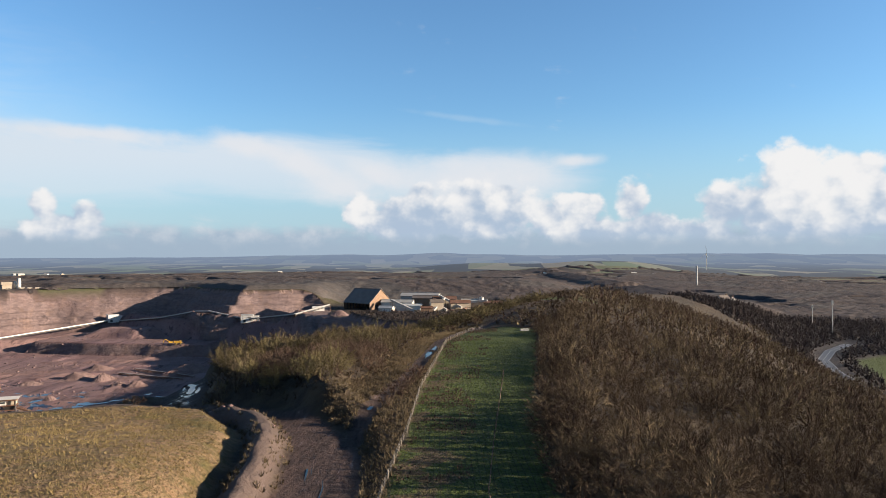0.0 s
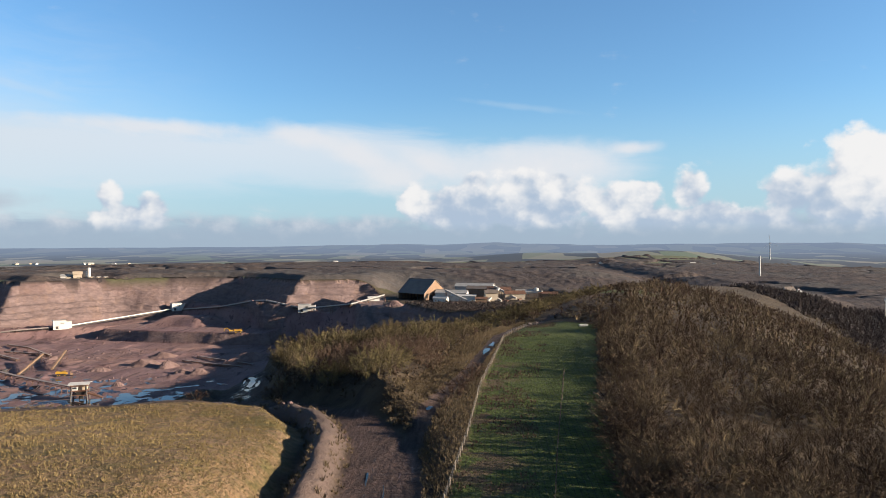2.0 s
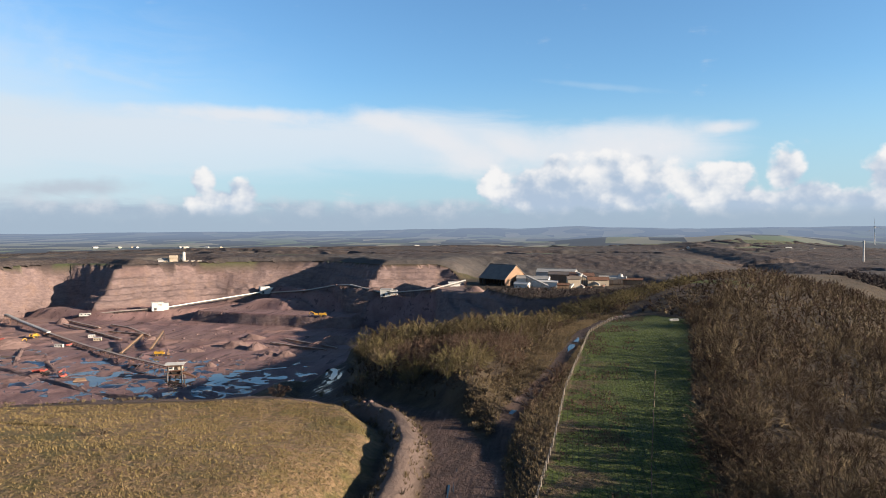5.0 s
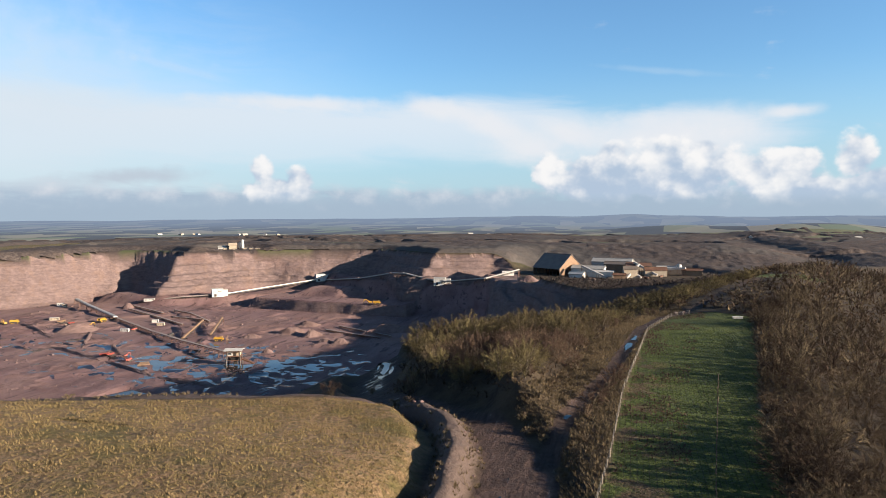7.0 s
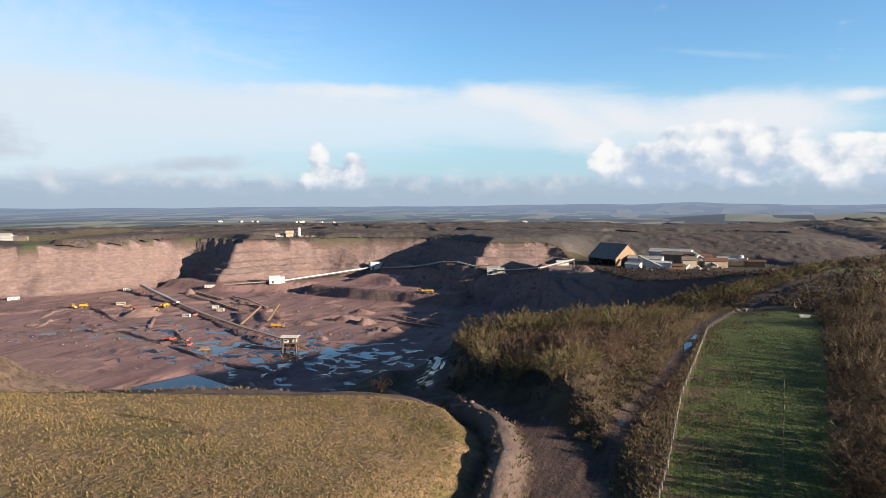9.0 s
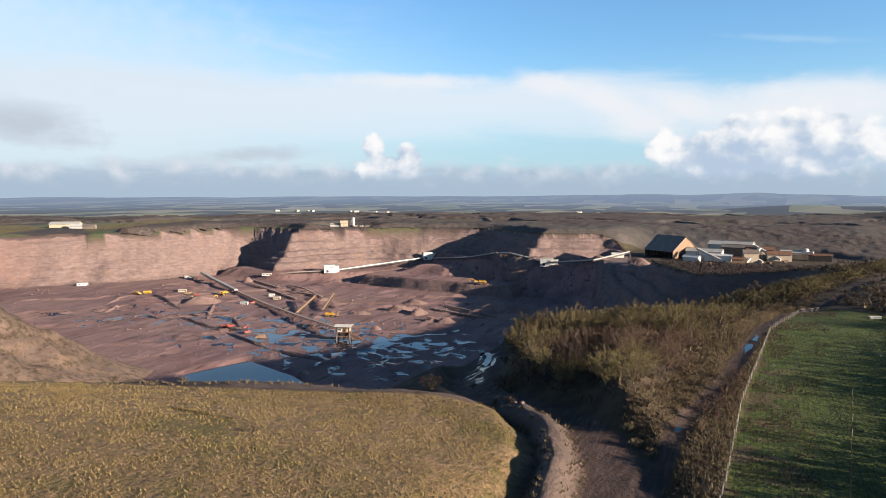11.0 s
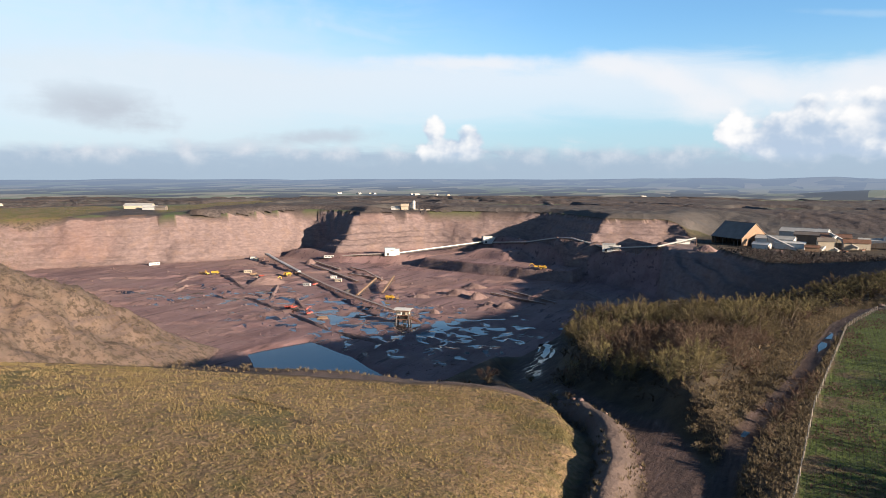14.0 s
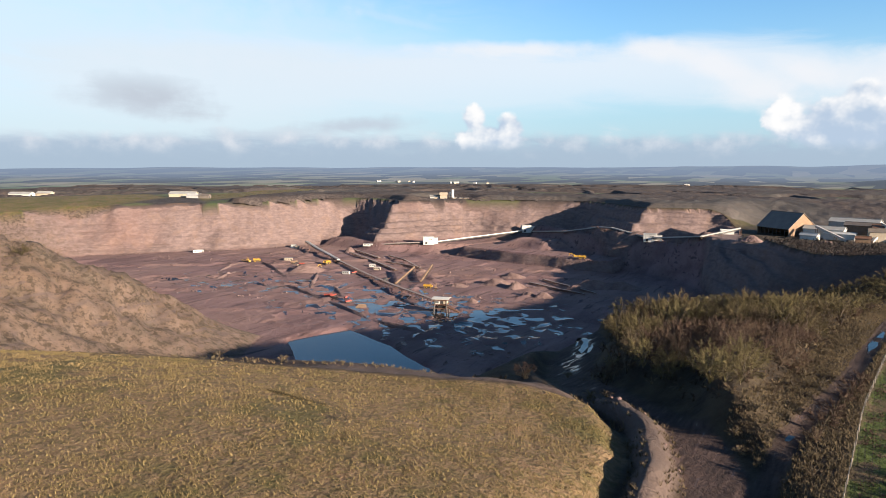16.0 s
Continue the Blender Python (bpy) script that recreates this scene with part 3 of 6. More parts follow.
def height_and_zones(x, y):
    h0 = natural(x, y)
    # wobble the plan so that no edge runs dead straight
    wx, wy = x + 9 * fbm(x, y, 60, 4, 21), y + 9 * fbm(x, y, 60, 4, 31)
    far = ease(560, 760, y - 0.15 * x)
    d = signed(x + (wx - x) * (0.4 + 0.6 * far), y + (wy - y) * (0.4 + 0.6 * far), PIT)
    out = np.clip(d + far * (3.0 * fbm(x, y, 13, 3, 43) + 7 * fbm(x, y, 45, 2, 47)) * ease(0, 8, d), 0, None)
    # benched faces far off, even slopes of tipped earth near by
    bench = 13.0
    step = out / (bench * 0.95)
    benched = bench * (np.floor(step) + ease(0.0, 0.52, step - np.floor(step)))
    gully = 3.5 * fbm(x * 1.0, y * 1.0, 26, 4, 41) * (1 - 0.6 * ease(-260, -200, x))
    gully = gully + ease(-300, -360, x) * ease(420, 380, y) * (10.0 * fbm(x * 0.8 - y * 0.6, (x * 0.6 + y * 0.8) * 0.25, 16, 3, 48) + 6.0 * fbm(x, y, 10, 3, 49))
    slope = out * (0.56 + 0.26 * ease(-230, -120, x)) + gully * ease(5, 60, out)
    worn = 1.55 * ease(-590, -690, x) * ease(930, 850, y)
    wall = slope + (benched + (out * 1.0 - benched) * 0.55 * worn + gully * 0.7 - slope) * far
    left = ease(-600, -760, x) * ease(930, 800, y)
    wall = wall * (1 - 0.05 * left)
    floor = 0.9 * fbm(x, y, 70, 4, 51) + 2.2 * ease(-420, -700, x) * (1 + fbm(x, y, 120, 3, 52))
    # lower ledges and the loading terrace
    dl = signed(wx * 0.6 + x * 0.4, wy * 0.6 + y * 0.4, LEDGE)
    floor = floor + 14 * ease(3.5, -3.5, dl)
    dm = signed(wx, wy, MOUND)
    floor = floor + 11 * ease(6, -22, dm)
    dt = signed(x, y, TERRACE)
    floor = floor + 12 * ease(16, -6, dt) * ease(1.5, 5, dl)
    # tipped slope below the upper conveyor
    dtip, _ = line_distance(x, y, [(-440, 1004), (-378, 948), (-300, 908), (-240, 888), (-172, 848), (-100, 765)])
    floor = np.maximum(floor, 36 * ease(40, 4, dtip) + 0.8 * gully * (x > -240))
    dp = signed(x + 0.4 * (wx - x), y + 0.4 * (wy - y), POND)
    floor = floor - 6 * ease(4, -14, dp)
    # broken heaps and windrows on the floor
    ridgy = 1 - np.abs(fbm(x * 0.8 + y * 0.6, (y * 0.8 - x * 0.6) * 2.5, 90, 3, 61)) * 3
    floor = floor + 2.4 * np.clip(ridgy - 0.78, 0, 1) * 4 * ease(-20, -45, d) * ease(10, 40, np.abs(dp)) * ease(3, 20, dl)
    z = np.where(d < 0, floor, np.minimum(h0, floor * ease(40, 0, out) + wall))
    dug = (z < h0 - 0.3) * 1.0
    # plant platform
    dplant = signed(x, y, PLANT)
    onplant = ease(18, -6, dplant)
    z = z + (50 - z) * onplant
    # haul road cut, bund, ditch
    dh, sh = line_distance(x, y, HAUL)
    road_z = np.interp(sh, [0, 0.2, 0.35, 0.5, 0.6, 0.75, 0.9, 1.0], [99.5, 98.2, 97.3, 95.5, 93.2, 92.0, 91.5, 87])
    cut = ease(9.5, 5.0, dh) * ease(222, 204, y)
    z = z + (road_z - z) * cut
    db, sb = line_distance(x, y, BUND)
    along = ease(0, 0.1, sb) * ease(1.0, 0.86, sb)
    z = z + along * (1.7 + 0.5 * fbm(x, y, 3.0, 3, 71)) * ease(3.3, 0.4, db)
    df = signed(x, y, FIELD)
    z = z - 1.3 * ease(3.6, 0.5, np.abs(df - 1.0)) * ease(-52, -40, x) * (dug < 0.5)
    z = z + 0.5 * np.exp(-((df - 7.5) / 3.0) ** 2) * ease(-50, -58, x) * ease(-98, -88, x) * (y > 60)
    z = z - 1.9 * ease(0.5, 8, df) * ease(-50, -64, x) * ease(-330, -220, x) * (y > 60) * ease(300, 170, y)
    z = z - 0.5 * np.clip(df - 12, 0, 70) * ease(-66, -84, x) * ease(55, 75, y) * ease(-330, -220, x) * ease(330, 190, y)
    dbank, _ = line_distance(x, y, [(-19.5, 120), (-23, 135), (-20, 158)])
    z = z + 3.2 * np.exp(-(dbank / 5.0) ** 2)
    dn, sn = line_distance(x, y, LANE)
    z = z - 0.35 * ease(2.6, 1.2, dn)
    # scrubby bank between lane and fence, and rough ground
    z = z + 0.18 * fbm(x, y, 2.2, 3, 81) * (dh > 7) * (dn > 2)
    ds = signed(x, y, STRIP)
    droad, _ = line_distance(x, y, ROAD)
    # zones
    jag = 1.4 * fbm(x, y, 5, 3, 91)
    field = ease(1.2, -0.6, df + jag) * (1 - dug)
    strip = ease(0.6, -0.6, ds + 0.5 * jag)
    crest_patch = ease(16, 8,  np.hypot((x - 58) * 0.6, y - 345) + jag)
    strip = np.maximum(strip, crest_patch)
    track = np.maximum(ease(5.6, 3.6, dh + jag), 0.9 * ease(2.1, 1.2, dn + 0.5 * jag))
    # dark mud tone spread over the eastern and tipped slopes to deepen their shade
    track = np.maximum(track, 0.92 * dug * np.maximum(ease(-3, 8, d) * ease(-270, -190, x), ease(46, 36, dtip) * ease(-3, 3, dl)))
    rim_path = ease(0, 3, df) * ease(16, 9, df + jag) * ease(-36, -44, x)
    track = np.maximum(track, rim_path * np.where(x > -88, 0.8, 0.65) * (x > -170))
    stone = np.maximum(ease(3.4, 1.6, db + 0.4 * jag) * along, 0.75 * rim_path * ease(-92, -84, x))
    rock = dug * np.clip(ease(-3, 3, d) + ease(6, 1, np.abs(dl)), 0, 1) * (1 - 0.9 * ease(0.8, 0.0, far) * ease(60, 10, y * 0 + out))
    pitfloor = dug * ease(3, -3, d) * (1 - ease(3.5, 1.5, np.abs(dl)))
    tipped = dug * (1 - far) * ease(-3, 3, d)
    # rock thinned on the eastern bank, so darker litter deepens its shade
    rock = np.maximum(rock * (1 - 0.5 * tipped), 0.5 * tipped) * (1 - 0.75 * tipped * ease(-330, -260, x))
    plain = ease(950, 1150, np.hypot(x, y)) * (1 - dug)
    plain = np.maximum(plain, ease(170, 240, x - 0.1 * y))
    meadow = ease(12, -4, np.minimum(signed(x, y, [(-985, 480), (-1250, 560), (-1190, 850), (-1030, 770), (-985, 640)]), signed(x, y, [(-935, 775), (-1040, 860), (-1420, 1500), (-1250, 1540), (-1000, 1060)]))) * (1 - dug)
    field = np.maximum(field, 0.40 * tipped * ease(-280, -350, x))
    strip = np.maximum(strip, meadow * 0.9)
    field = np.maximum(field, meadow)
    strip = np.where(meadow > 0.3, np.minimum(strip, 0.45 + 0.3 * fbm(x, y, 200, 2, 27)), strip)
    green2 = ease(6, -6, signed(x, y, [(270, 420), (318, 543), (362, 572), (430, 520), (420, 400)]))
    strip = np.maximum(strip, green2)
    wet = ease(-4, -30, d) * (1 - ease(2, -8, dl)) * np.clip(0.02 + 1.05 * np.exp(-((x + 320) / 120) ** 2 - ((y - 525) / 75) ** 2) + 0.5 * np.exp(-((x + 500) / 110) ** 2 - ((y - 580) / 70) ** 2) + 0.5 * np.exp(-((x + 610) / 70) ** 2 - ((y - 520) / 60) ** 2), 0, 1)
    wet = np.maximum(wet, 0.9 * ease(3.0, 1.2, dh) * ease(0.58, 0.64, sh))
    wet = np.maximum(wet, 0.8 * ease(1.3, 0.6, dn) * (((y > 168) & (y < 190)) | ((y > 128) & (y < 136))))
    wet = np.clip(wet, 0, 1)
    za = np.stack([field, strip, track, stone], -1)
    zb = np.stack([rock, pitfloor, plain, wet], -1)
    return z, dug, np.clip(za, 0, 1), np.clip(zb, 0, 1)


# ---------------------------------------------------------------- the ground, one sheet out to the horizon
rings = np.concatenate([np.linspace(2, 44, 12), np.arange(46, 260, 1.15), np.arange(260, 520, 4.0), np.arange(520, 780, 4.5), np.arange(780, 1130, 2.6),
                        np.geomspace(1135, 4970, 90)])
turns = np.radians(np.concatenate([np.arange(-178, -70, 6.0), np.arange(-70, 36.01, 0.21), np.arange(42, 179, 6.0)]))
R_, T_ = np.meshgrid(rings, turns, indexing="ij")
GX, GY = R_ * np.sin(T_), R_ * np.cos(T_)
GZ, DUG, ZA, ZB = height_and_zones(GX, GY)
nr, nt = GX.shape
grid = np.arange(nr * nt).reshape(nr, nt)
quads = np.stack([grid[:-1], np.roll(grid, -1, 1)[:-1], np.roll(grid, -1, 1)[1:], grid[1:]], -1).reshape(-1, 4)
allv = np.stack([GX, GY, GZ], -1).reshape(-1, 3)
dugq = DUG.ravel()[quads].mean(1) > 0.5
floorq = dugq & (ZB.reshape(-1, 4)[:, 1][quads].mean(1) > 0.5)


def sheet(name, pick, label, category, mat=None):
    q = quads[pick]
    used = np.unique(q)
    back = np.zeros(nr * nt, np.int64)
    back[used] = np.arange(len(used))
    me = mesh_arrays(name, allv[used], back[q][:, ::-1], mat or M_GROUND, 4)
    for key, z in (("zone_a", ZA), ("zone_b", ZB)):
        at = me.color_attributes.new(key, "FLOAT_COLOR", "POINT")
        at.data.foreach_set("color", z.reshape(-1, 4)[used].astype(np.float32).ravel())
    if name != "quarry_wall":
        me.shade_smooth()
    return tagged(new(name, me), label, category, kind="structure")


farq = np.hypot(GX, GY).ravel()[quads].mean(1) > 2650
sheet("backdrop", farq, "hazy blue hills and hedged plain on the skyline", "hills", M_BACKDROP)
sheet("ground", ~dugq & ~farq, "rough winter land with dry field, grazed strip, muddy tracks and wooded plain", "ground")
sheet("quarry_wall", dugq & ~floorq, "benched red-brown limestone quarry faces and tipped slopes", "quarry wall")
sheet("quarry_floor", floorq, "wet red mud quarry floor with puddles and heaps", "quarry floor")


def land(x, y):
    return float(height_and_zones(np.array([float(x)]), np.array([float(y)]))[0][0])


def lands(x, y):
    return height_and_zones(np.asarray(x, float), np.asarray(y, float))[0]


M_WATER = material("water", lambda n: (n.mix(n.noise(n.coord(), 0.02), (0.010, 0.020, 0.030), (0.016, 0.030, 0.042)), 0.10, n.noise(n.coord(), 0.6, 3), 0.05), specular=0.12)
px = [p[0] for p in POND]
py = [p[1] for p in POND]
water = mesh_object("pond_water", [(x_, y_, 0) for x_, y_ in ((min(px) - 25, min(py) - 25), (max(px) + 25, min(py) - 25), (max(px) + 25, max(py) + 25), (min(px) - 25, max(py) + 25))], [(0, 1, 2, 3)], M_WATER)
water.location.z = -2.2
tagged(water, "still dark blue pond in the shaded corner of the quarry", "water", kind="structure")


def along_line(pts, d):
    """The point and the sideways direction d metres along a broken line."""
    for (ax, ay), (bx, by) in zip(pts, pts[1:]):
        l_ = math.hypot(bx - ax, by - ay)
        if d <= l_:
            return ax + (bx - ax) * d / l_, ay + (by - ay) * d / l_, (by - ay) / l_, -(bx - ax) / l_
        d -= l_
    return *pts[-1], 1.0, 0.0


def rut_water(pts, d0, d1, side, half, seed, label, wander=0.6, lift=0.05):
    """A long shallow puddle that wanders down a track, pinched and broken where the mud stands proud."""
    k = max(8, int((d1 - d0) / 0.5))
    ds = np.linspace(d0, d1, k)
    w_ = half * (0.75 + 1.5 * fbm(ds, ds * 0, 5.0, 3, seed)) * ease(0, 0.06, (ds - d0) / (d1 - d0)) * ease(1, 0.94, (ds - d0) / (d1 - d0))
    c_ = side + wander * fbm(ds, ds * 0 + 5, 11.0, 2, seed + 3) * 2
    vs, fs = [], []
    for d, ww, cc in zip(ds, w_, c_):
        x, y, nx, ny = along_line(pts, d)
        z = land(x + nx * cc, y + ny * cc) + lift
        vs += [(x + nx * (cc - ww), y + ny * (cc - ww), z), (x + nx * (cc + ww), y + ny * (cc + ww), z)]
    for i in range(k - 1):
        if min(w_[i], w_[i + 1]) > half * 0.12:
            fs.append((2 * i, 2 * i + 1, 2 * i + 3, 2 * i + 2))
    tagged(mesh_object("puddle", vs, fs, M_WATER), label, "puddle", kind="structure")


for d0, d1, side, half, seed, wander in ((138, 196, 0.3, 1.0, 3, 1.0), (150, 192, -1.9, 0.45, 8, 0.5), (144, 182, 2.1, 0.4, 12, 0.5), (36, 46, -1.5, 0.08, 21, 0.3), (42, 52, -0.7, 0.07, 24, 0.3), (32, 41, 0.6, 0.08, 27, 0.3)):
    rut_water(HAUL, d0, d1, side, half, seed, "shallow sky-bright water lying in the haul road", wander)
for d0, d1, side, half, seed in ((73, 83, 0.0, 0.75, 41), (86, 93, 0.1, 0.6, 44), (17, 20, 0.0, 0.4, 47)):
    rut_water(LANE, d0, d1, side, half, seed, "shallow puddle lying in the muddy lane", 0.2)

# ---------------------------------------------------------------- trees
def plume(rng, count, width, spread=0.8):
    """A bare crown of unit girth and height: limbs fan out of one foot, branches leave the limbs and fine twigs the branches."""
    limbs = max(4, round(count ** (1 / 3) * 0.8))
    subs = max(3, round(count ** (1 / 3) * 0.75))
    fine = max(2, round(count / (limbs * subs)))
    up = np.array([0.0, 0.0, 1.0])

    def unit(q):
        return q / (np.linalg.norm(q, axis=-1, keepdims=True) + 1e-9)

    def slivers(a, b, half):
        """Thin blades from a to b, each with its flat side to the outside of the crown."""
        side = unit(np.cross(unit(b - (0, 0, 0.75)), unit(b - a)) + rng.normal(0, 0.30, a.shape))
        side = side * (half * rng.uniform(0.6, 1.4, len(a)))[:, None]
        return np.stack([a - side, a + side, b + side * 0.35], 1)

    tall = 1.9
    turn = np.arange(limbs) * 2.4 + rng.uniform(-0.5, 0.5, limbs)
    lean = np.arccos(np.linspace(0.97, -0.25, limbs) + rng.uniform(-0.1, 0.03, limbs))
    reach = rng.uniform(0.66, 0.9, limbs)
    tip = np.stack([np.sin(lean) * np.cos(turn) * reach, np.sin(lean) * np.sin(turn) * reach, 0.98 + 0.72 * np.cos(lean) * reach], -1)
    foot = np.zeros((limbs, 3))
    bend = tip * (0.4, 0.4, 0.6)
    at = rng.uniform(0.4, 1.0, (limbs, subs, 1))
    start = 2 * (1 - at) * at * bend[:, None] + at * at * tip[:, None]
    way = unit(unit(start - (0, 0, 0.7)) + rng.normal(0, 0.50, start.shape) + 0.22 * up)
    end = start + way * rng.uniform(0.22, 0.46, (limbs, subs, 1)) * (0.6 + 0.5 * spread)
    start, end, way = start.reshape(-1, 3), end.reshape(-1, 3), way.reshape(-1, 3)
    k = rng.uniform(0.05, 1.0, (len(start), fine, 1))
    root = start[:, None] + (end - start)[:, None] * k
    out = unit(way[:, None] + rng.normal(0, 0.55, root.shape) + 0.15 * up)
    leafy = root + out * rng.uniform(0.09, 0.26, (len(start), fine, 1))
    v = np.concatenate([slivers(foot, bend, width * 4), slivers(bend, tip, width * 2.5), slivers(start, end, width * 1.5), slivers(root.reshape(-1, 3), leafy.reshape(-1, 3), width)]).reshape(-1, 3) / (1, 1, tall)
    return v, np.arange(len(v)).reshape(-1, 3)


def stems(rng, count, radius, height, base, thick):
    """A tapered trunk that parts into limbs."""
    vs, fs = [], []

    def limb(p, q, r0, r1):
        p, q = np.array(p), np.array(q)
        k = len(vs)
        for c, r in ((p, r0), (q, r1)):
            for i in range(4):
                vs.append((c[0] + r * math.cos(i * math.pi / 2), c[1] + r * math.sin(i * math.pi / 2), c[2]))
        for i in range(4):
            fs.append((k + i, k + (i + 1) % 4, k + 4 + (i + 1) % 4, k + 4 + i))

    limb((0, 0, -0.6), (0.05, 0.02, base), thick, thick * 0.75)
    for i in range(count):
        a = rng.uniform(0, 6.28)
        e = (radius * 0.55 * math.cos(a), radius * 0.55 * math.sin(a), base + (height - base) * rng.uniform(0.45, 0.8))
        m_ = (e[0] * 0.4, e[1] * 0.4, base + (e[2] - base) * 0.55)
        limb((0.05, 0.02, base * 0.9), m_, thick * 0.6, thick * 0.38)
        limb(m_, e, thick * 0.38, thick * 0.12)
    return vs, fs


def tree_model(seed, radius, height, base, count, mat, name="tree", width=0.07):
    rng = np.random.default_rng(seed)
    top = new(name)
    vs, fs = stems(rng, 6, radius, height, base, 0.16)
    mesh_object("trunk", vs, fs, M_BARK, top)
    v, t = plume(rng, count, width / radius)
    v = v * (radius, radius, height - base) + (0, 0, base * 0.6)
    crown = new("crown", mesh_arrays("crown", v, t, mat))
    crown.parent = top
    return top


def thicket(name, spots, sizes, tones, label, category, count=220, width=0.12, seed=5, spread=0.8):
    """Many small trees as one object; each keeps its own outline."""
    rng = np.random.default_rng(seed)
    kinds = [plume(rng, count, 0.018 * width / 0.12, spread) for _ in range(9)]
    zs = lands(spots[:, 0], spots[:, 1])
    V, F, tone, k = [], [], [], 0
    pick = rng.integers(0, 9, len(spots))
    rot = rng.uniform(0, 6.28, len(spots))
    for i in range(len(spots)):
        v, t = kinds[pick[i]]
        c, s = math.cos(rot[i]), math.sin(rot[i])
        r, h = sizes[i]
        w_ = np.empty_like(v)
        w_[:, 0], w_[:, 1], w_[:, 2] = (v[:, 0] * c - v[:, 1] * s) * r + spots[i, 0], (v[:, 0] * s + v[:, 1] * c) * r + spots[i, 1], v[:, 2] * h + zs[i] - 0.3
        V.append(w_)
        F.append(t + k)
        tone.append(np.full(len(v), rng.uniform(0, 1), np.float32))
        k += len(v)
    me = mesh_arrays(name, np.concatenate(V), np.concatenate(F), tones)
    me.attributes.new("tone", "FLOAT", "POINT").data.foreach_set("value", np.concatenate(tone))
    ob = new(name, me)
    return tagged(ob, label, category, kind="stuff")


def scatter(rng, box, spacing, keep):
    x0, y0, x1, y1 = box
    gx, gy = np.meshgrid(np.arange(x0, x1, spacing), np.arange(y0, y1, spacing))
    p = np.stack([gx.ravel(), gy.ravel()], -1) + rng.uniform(-0.48, 0.48, (gx.size, 2)) * spacing
    return p[keep(p[:, 0], p[:, 1])]


rng = np.random.default_rng(11)
STRIP_EDGE_Y, STRIP_EDGE_X = [0, 70, 95, 130, 180, 226, 240, 330, 420], [11.5, 12.3, 14, 17.5, 25, 31, 34, 66, 90]


def in_wood(x, y):
    az = np.degrees(np.arctan2(x, y))
    edge = np.interp(y, STRIP_EDGE_Y, STRIP_EDGE_X)
    return (x > edge) & (az < 37) & (x < 245) & (line_distance(x, y, ROAD)[0] > 9) & (np.hypot(x, y) > 62)


wood = scatter(rng, (8, 40, 250, 470), 4.9, in_wood)
dist = np.hypot(wood[:, 0], wood[:, 1])
near, mid_, far_ = wood[dist < 150], wood[(dist >= 150) & (dist < 260)], wood[dist >= 260]
far_ = far_[rng.uniform(0, 1, len(far_)) < 0.75]


def edge_low(p, s_):
    """Trees at the margin of the wood stay low."""
    e_ = np.interp(p[:, 1], STRIP_EDGE_Y, STRIP_EDGE_X)
    s_[:, 1] = np.minimum(s_[:, 1], 5.2 + 0.46 * np.clip(p[:, 0] - e_, 0, None))
    return s_


def girths(p, lo=2.0, hi=4.3, h0=3.2, h1=9.4):
    """Girth and height; tall trees are wide ones, and they stand in clumps."""
    n_ = len(p)
    big = np.clip(0.5 + 1.2 * fbm(p[:, 0], p[:, 1], 15, 2, 77) + rng.uniform(-0.35, 0.35, n_), 0, 1)
    return np.stack([(lo + (hi - lo) * big) * rng.uniform(0.85, 1.15, n_), h0 + (h1 - h0) * big], -1)


thicket("near_wood", near, edge_low(near, girths(near)), M_TWIG, "dense bare winter woodland of brown twiggy trees", "woodland", 2300, 0.040, 1, 0.8)
thicket("middle_wood", mid_, edge_low(mid_, girths(mid_)), M_TWIG, "dense bare winter woodland on the ridge slope", "woodland", 640, 0.080, 2, 0.8)
thicket("ridge_wood", far_, girths(far_, 2.6, 4.4, 5, 8.5), M_TWIG, "bare winter woodland along the far ridge", "woodland", 130, 0.18, 3, 0.85)

# ---------------------------------------------------------------- copse, scrub and hedges
COPSE = [(-45, 147), (-54, 166), (-58, 190), (-46, 230), (-22, 260), (4, 290), (34, 340), (56, 372), (46, 330), (24, 286), (8, 254), (-3, 226), (-9, 196), (-13, 172), (-14, 148), (-16, 126), (-22, 122), (-29, 130), (-38, 136), (-50, 140)]
copse = scatter(rng, (-80, 125, 70, 380), 3.8, lambda x, y: signed(x, y, COPSE) < 0)
under = scatter(rng, (-80, 115, 70, 380), 2.6, lambda x, y: signed(x, y, COPSE) < 1.5)
thicket("undergrowth", under, girths(under, 1.3, 2.2, 1.2, 2.6), M_TWIG, "tangled brown undergrowth on the quarry rim", "undergrowth", 75, 0.26, 6)
front = np.hypot(copse[:, 0], copse[:, 1]) < 200
thicket("copse", copse[~front], girths(copse[~front], 2.4, 4.0, 2.6, 5.0), M_TWIG_OLIVE, "bare olive-brown copse on the quarry rim", "woodland", 360, 0.13, 4, 0.8)

hem = scatter(rng, (8, 55, 60, 300), 2.2, lambda x, y: (x > np.interp(y, STRIP_EDGE_Y, STRIP_EDGE_X) - 0.5) & (x < np.interp(y, STRIP_EDGE_Y, STRIP_EDGE_X) + 7))
thicket("wood_hem", hem, girths(hem, 1.3, 2.2, 2.0, 3.6), M_TWIG, "tangled leafless scrub along the edge of the wood", "undergrowth", 220, 0.18, 18)

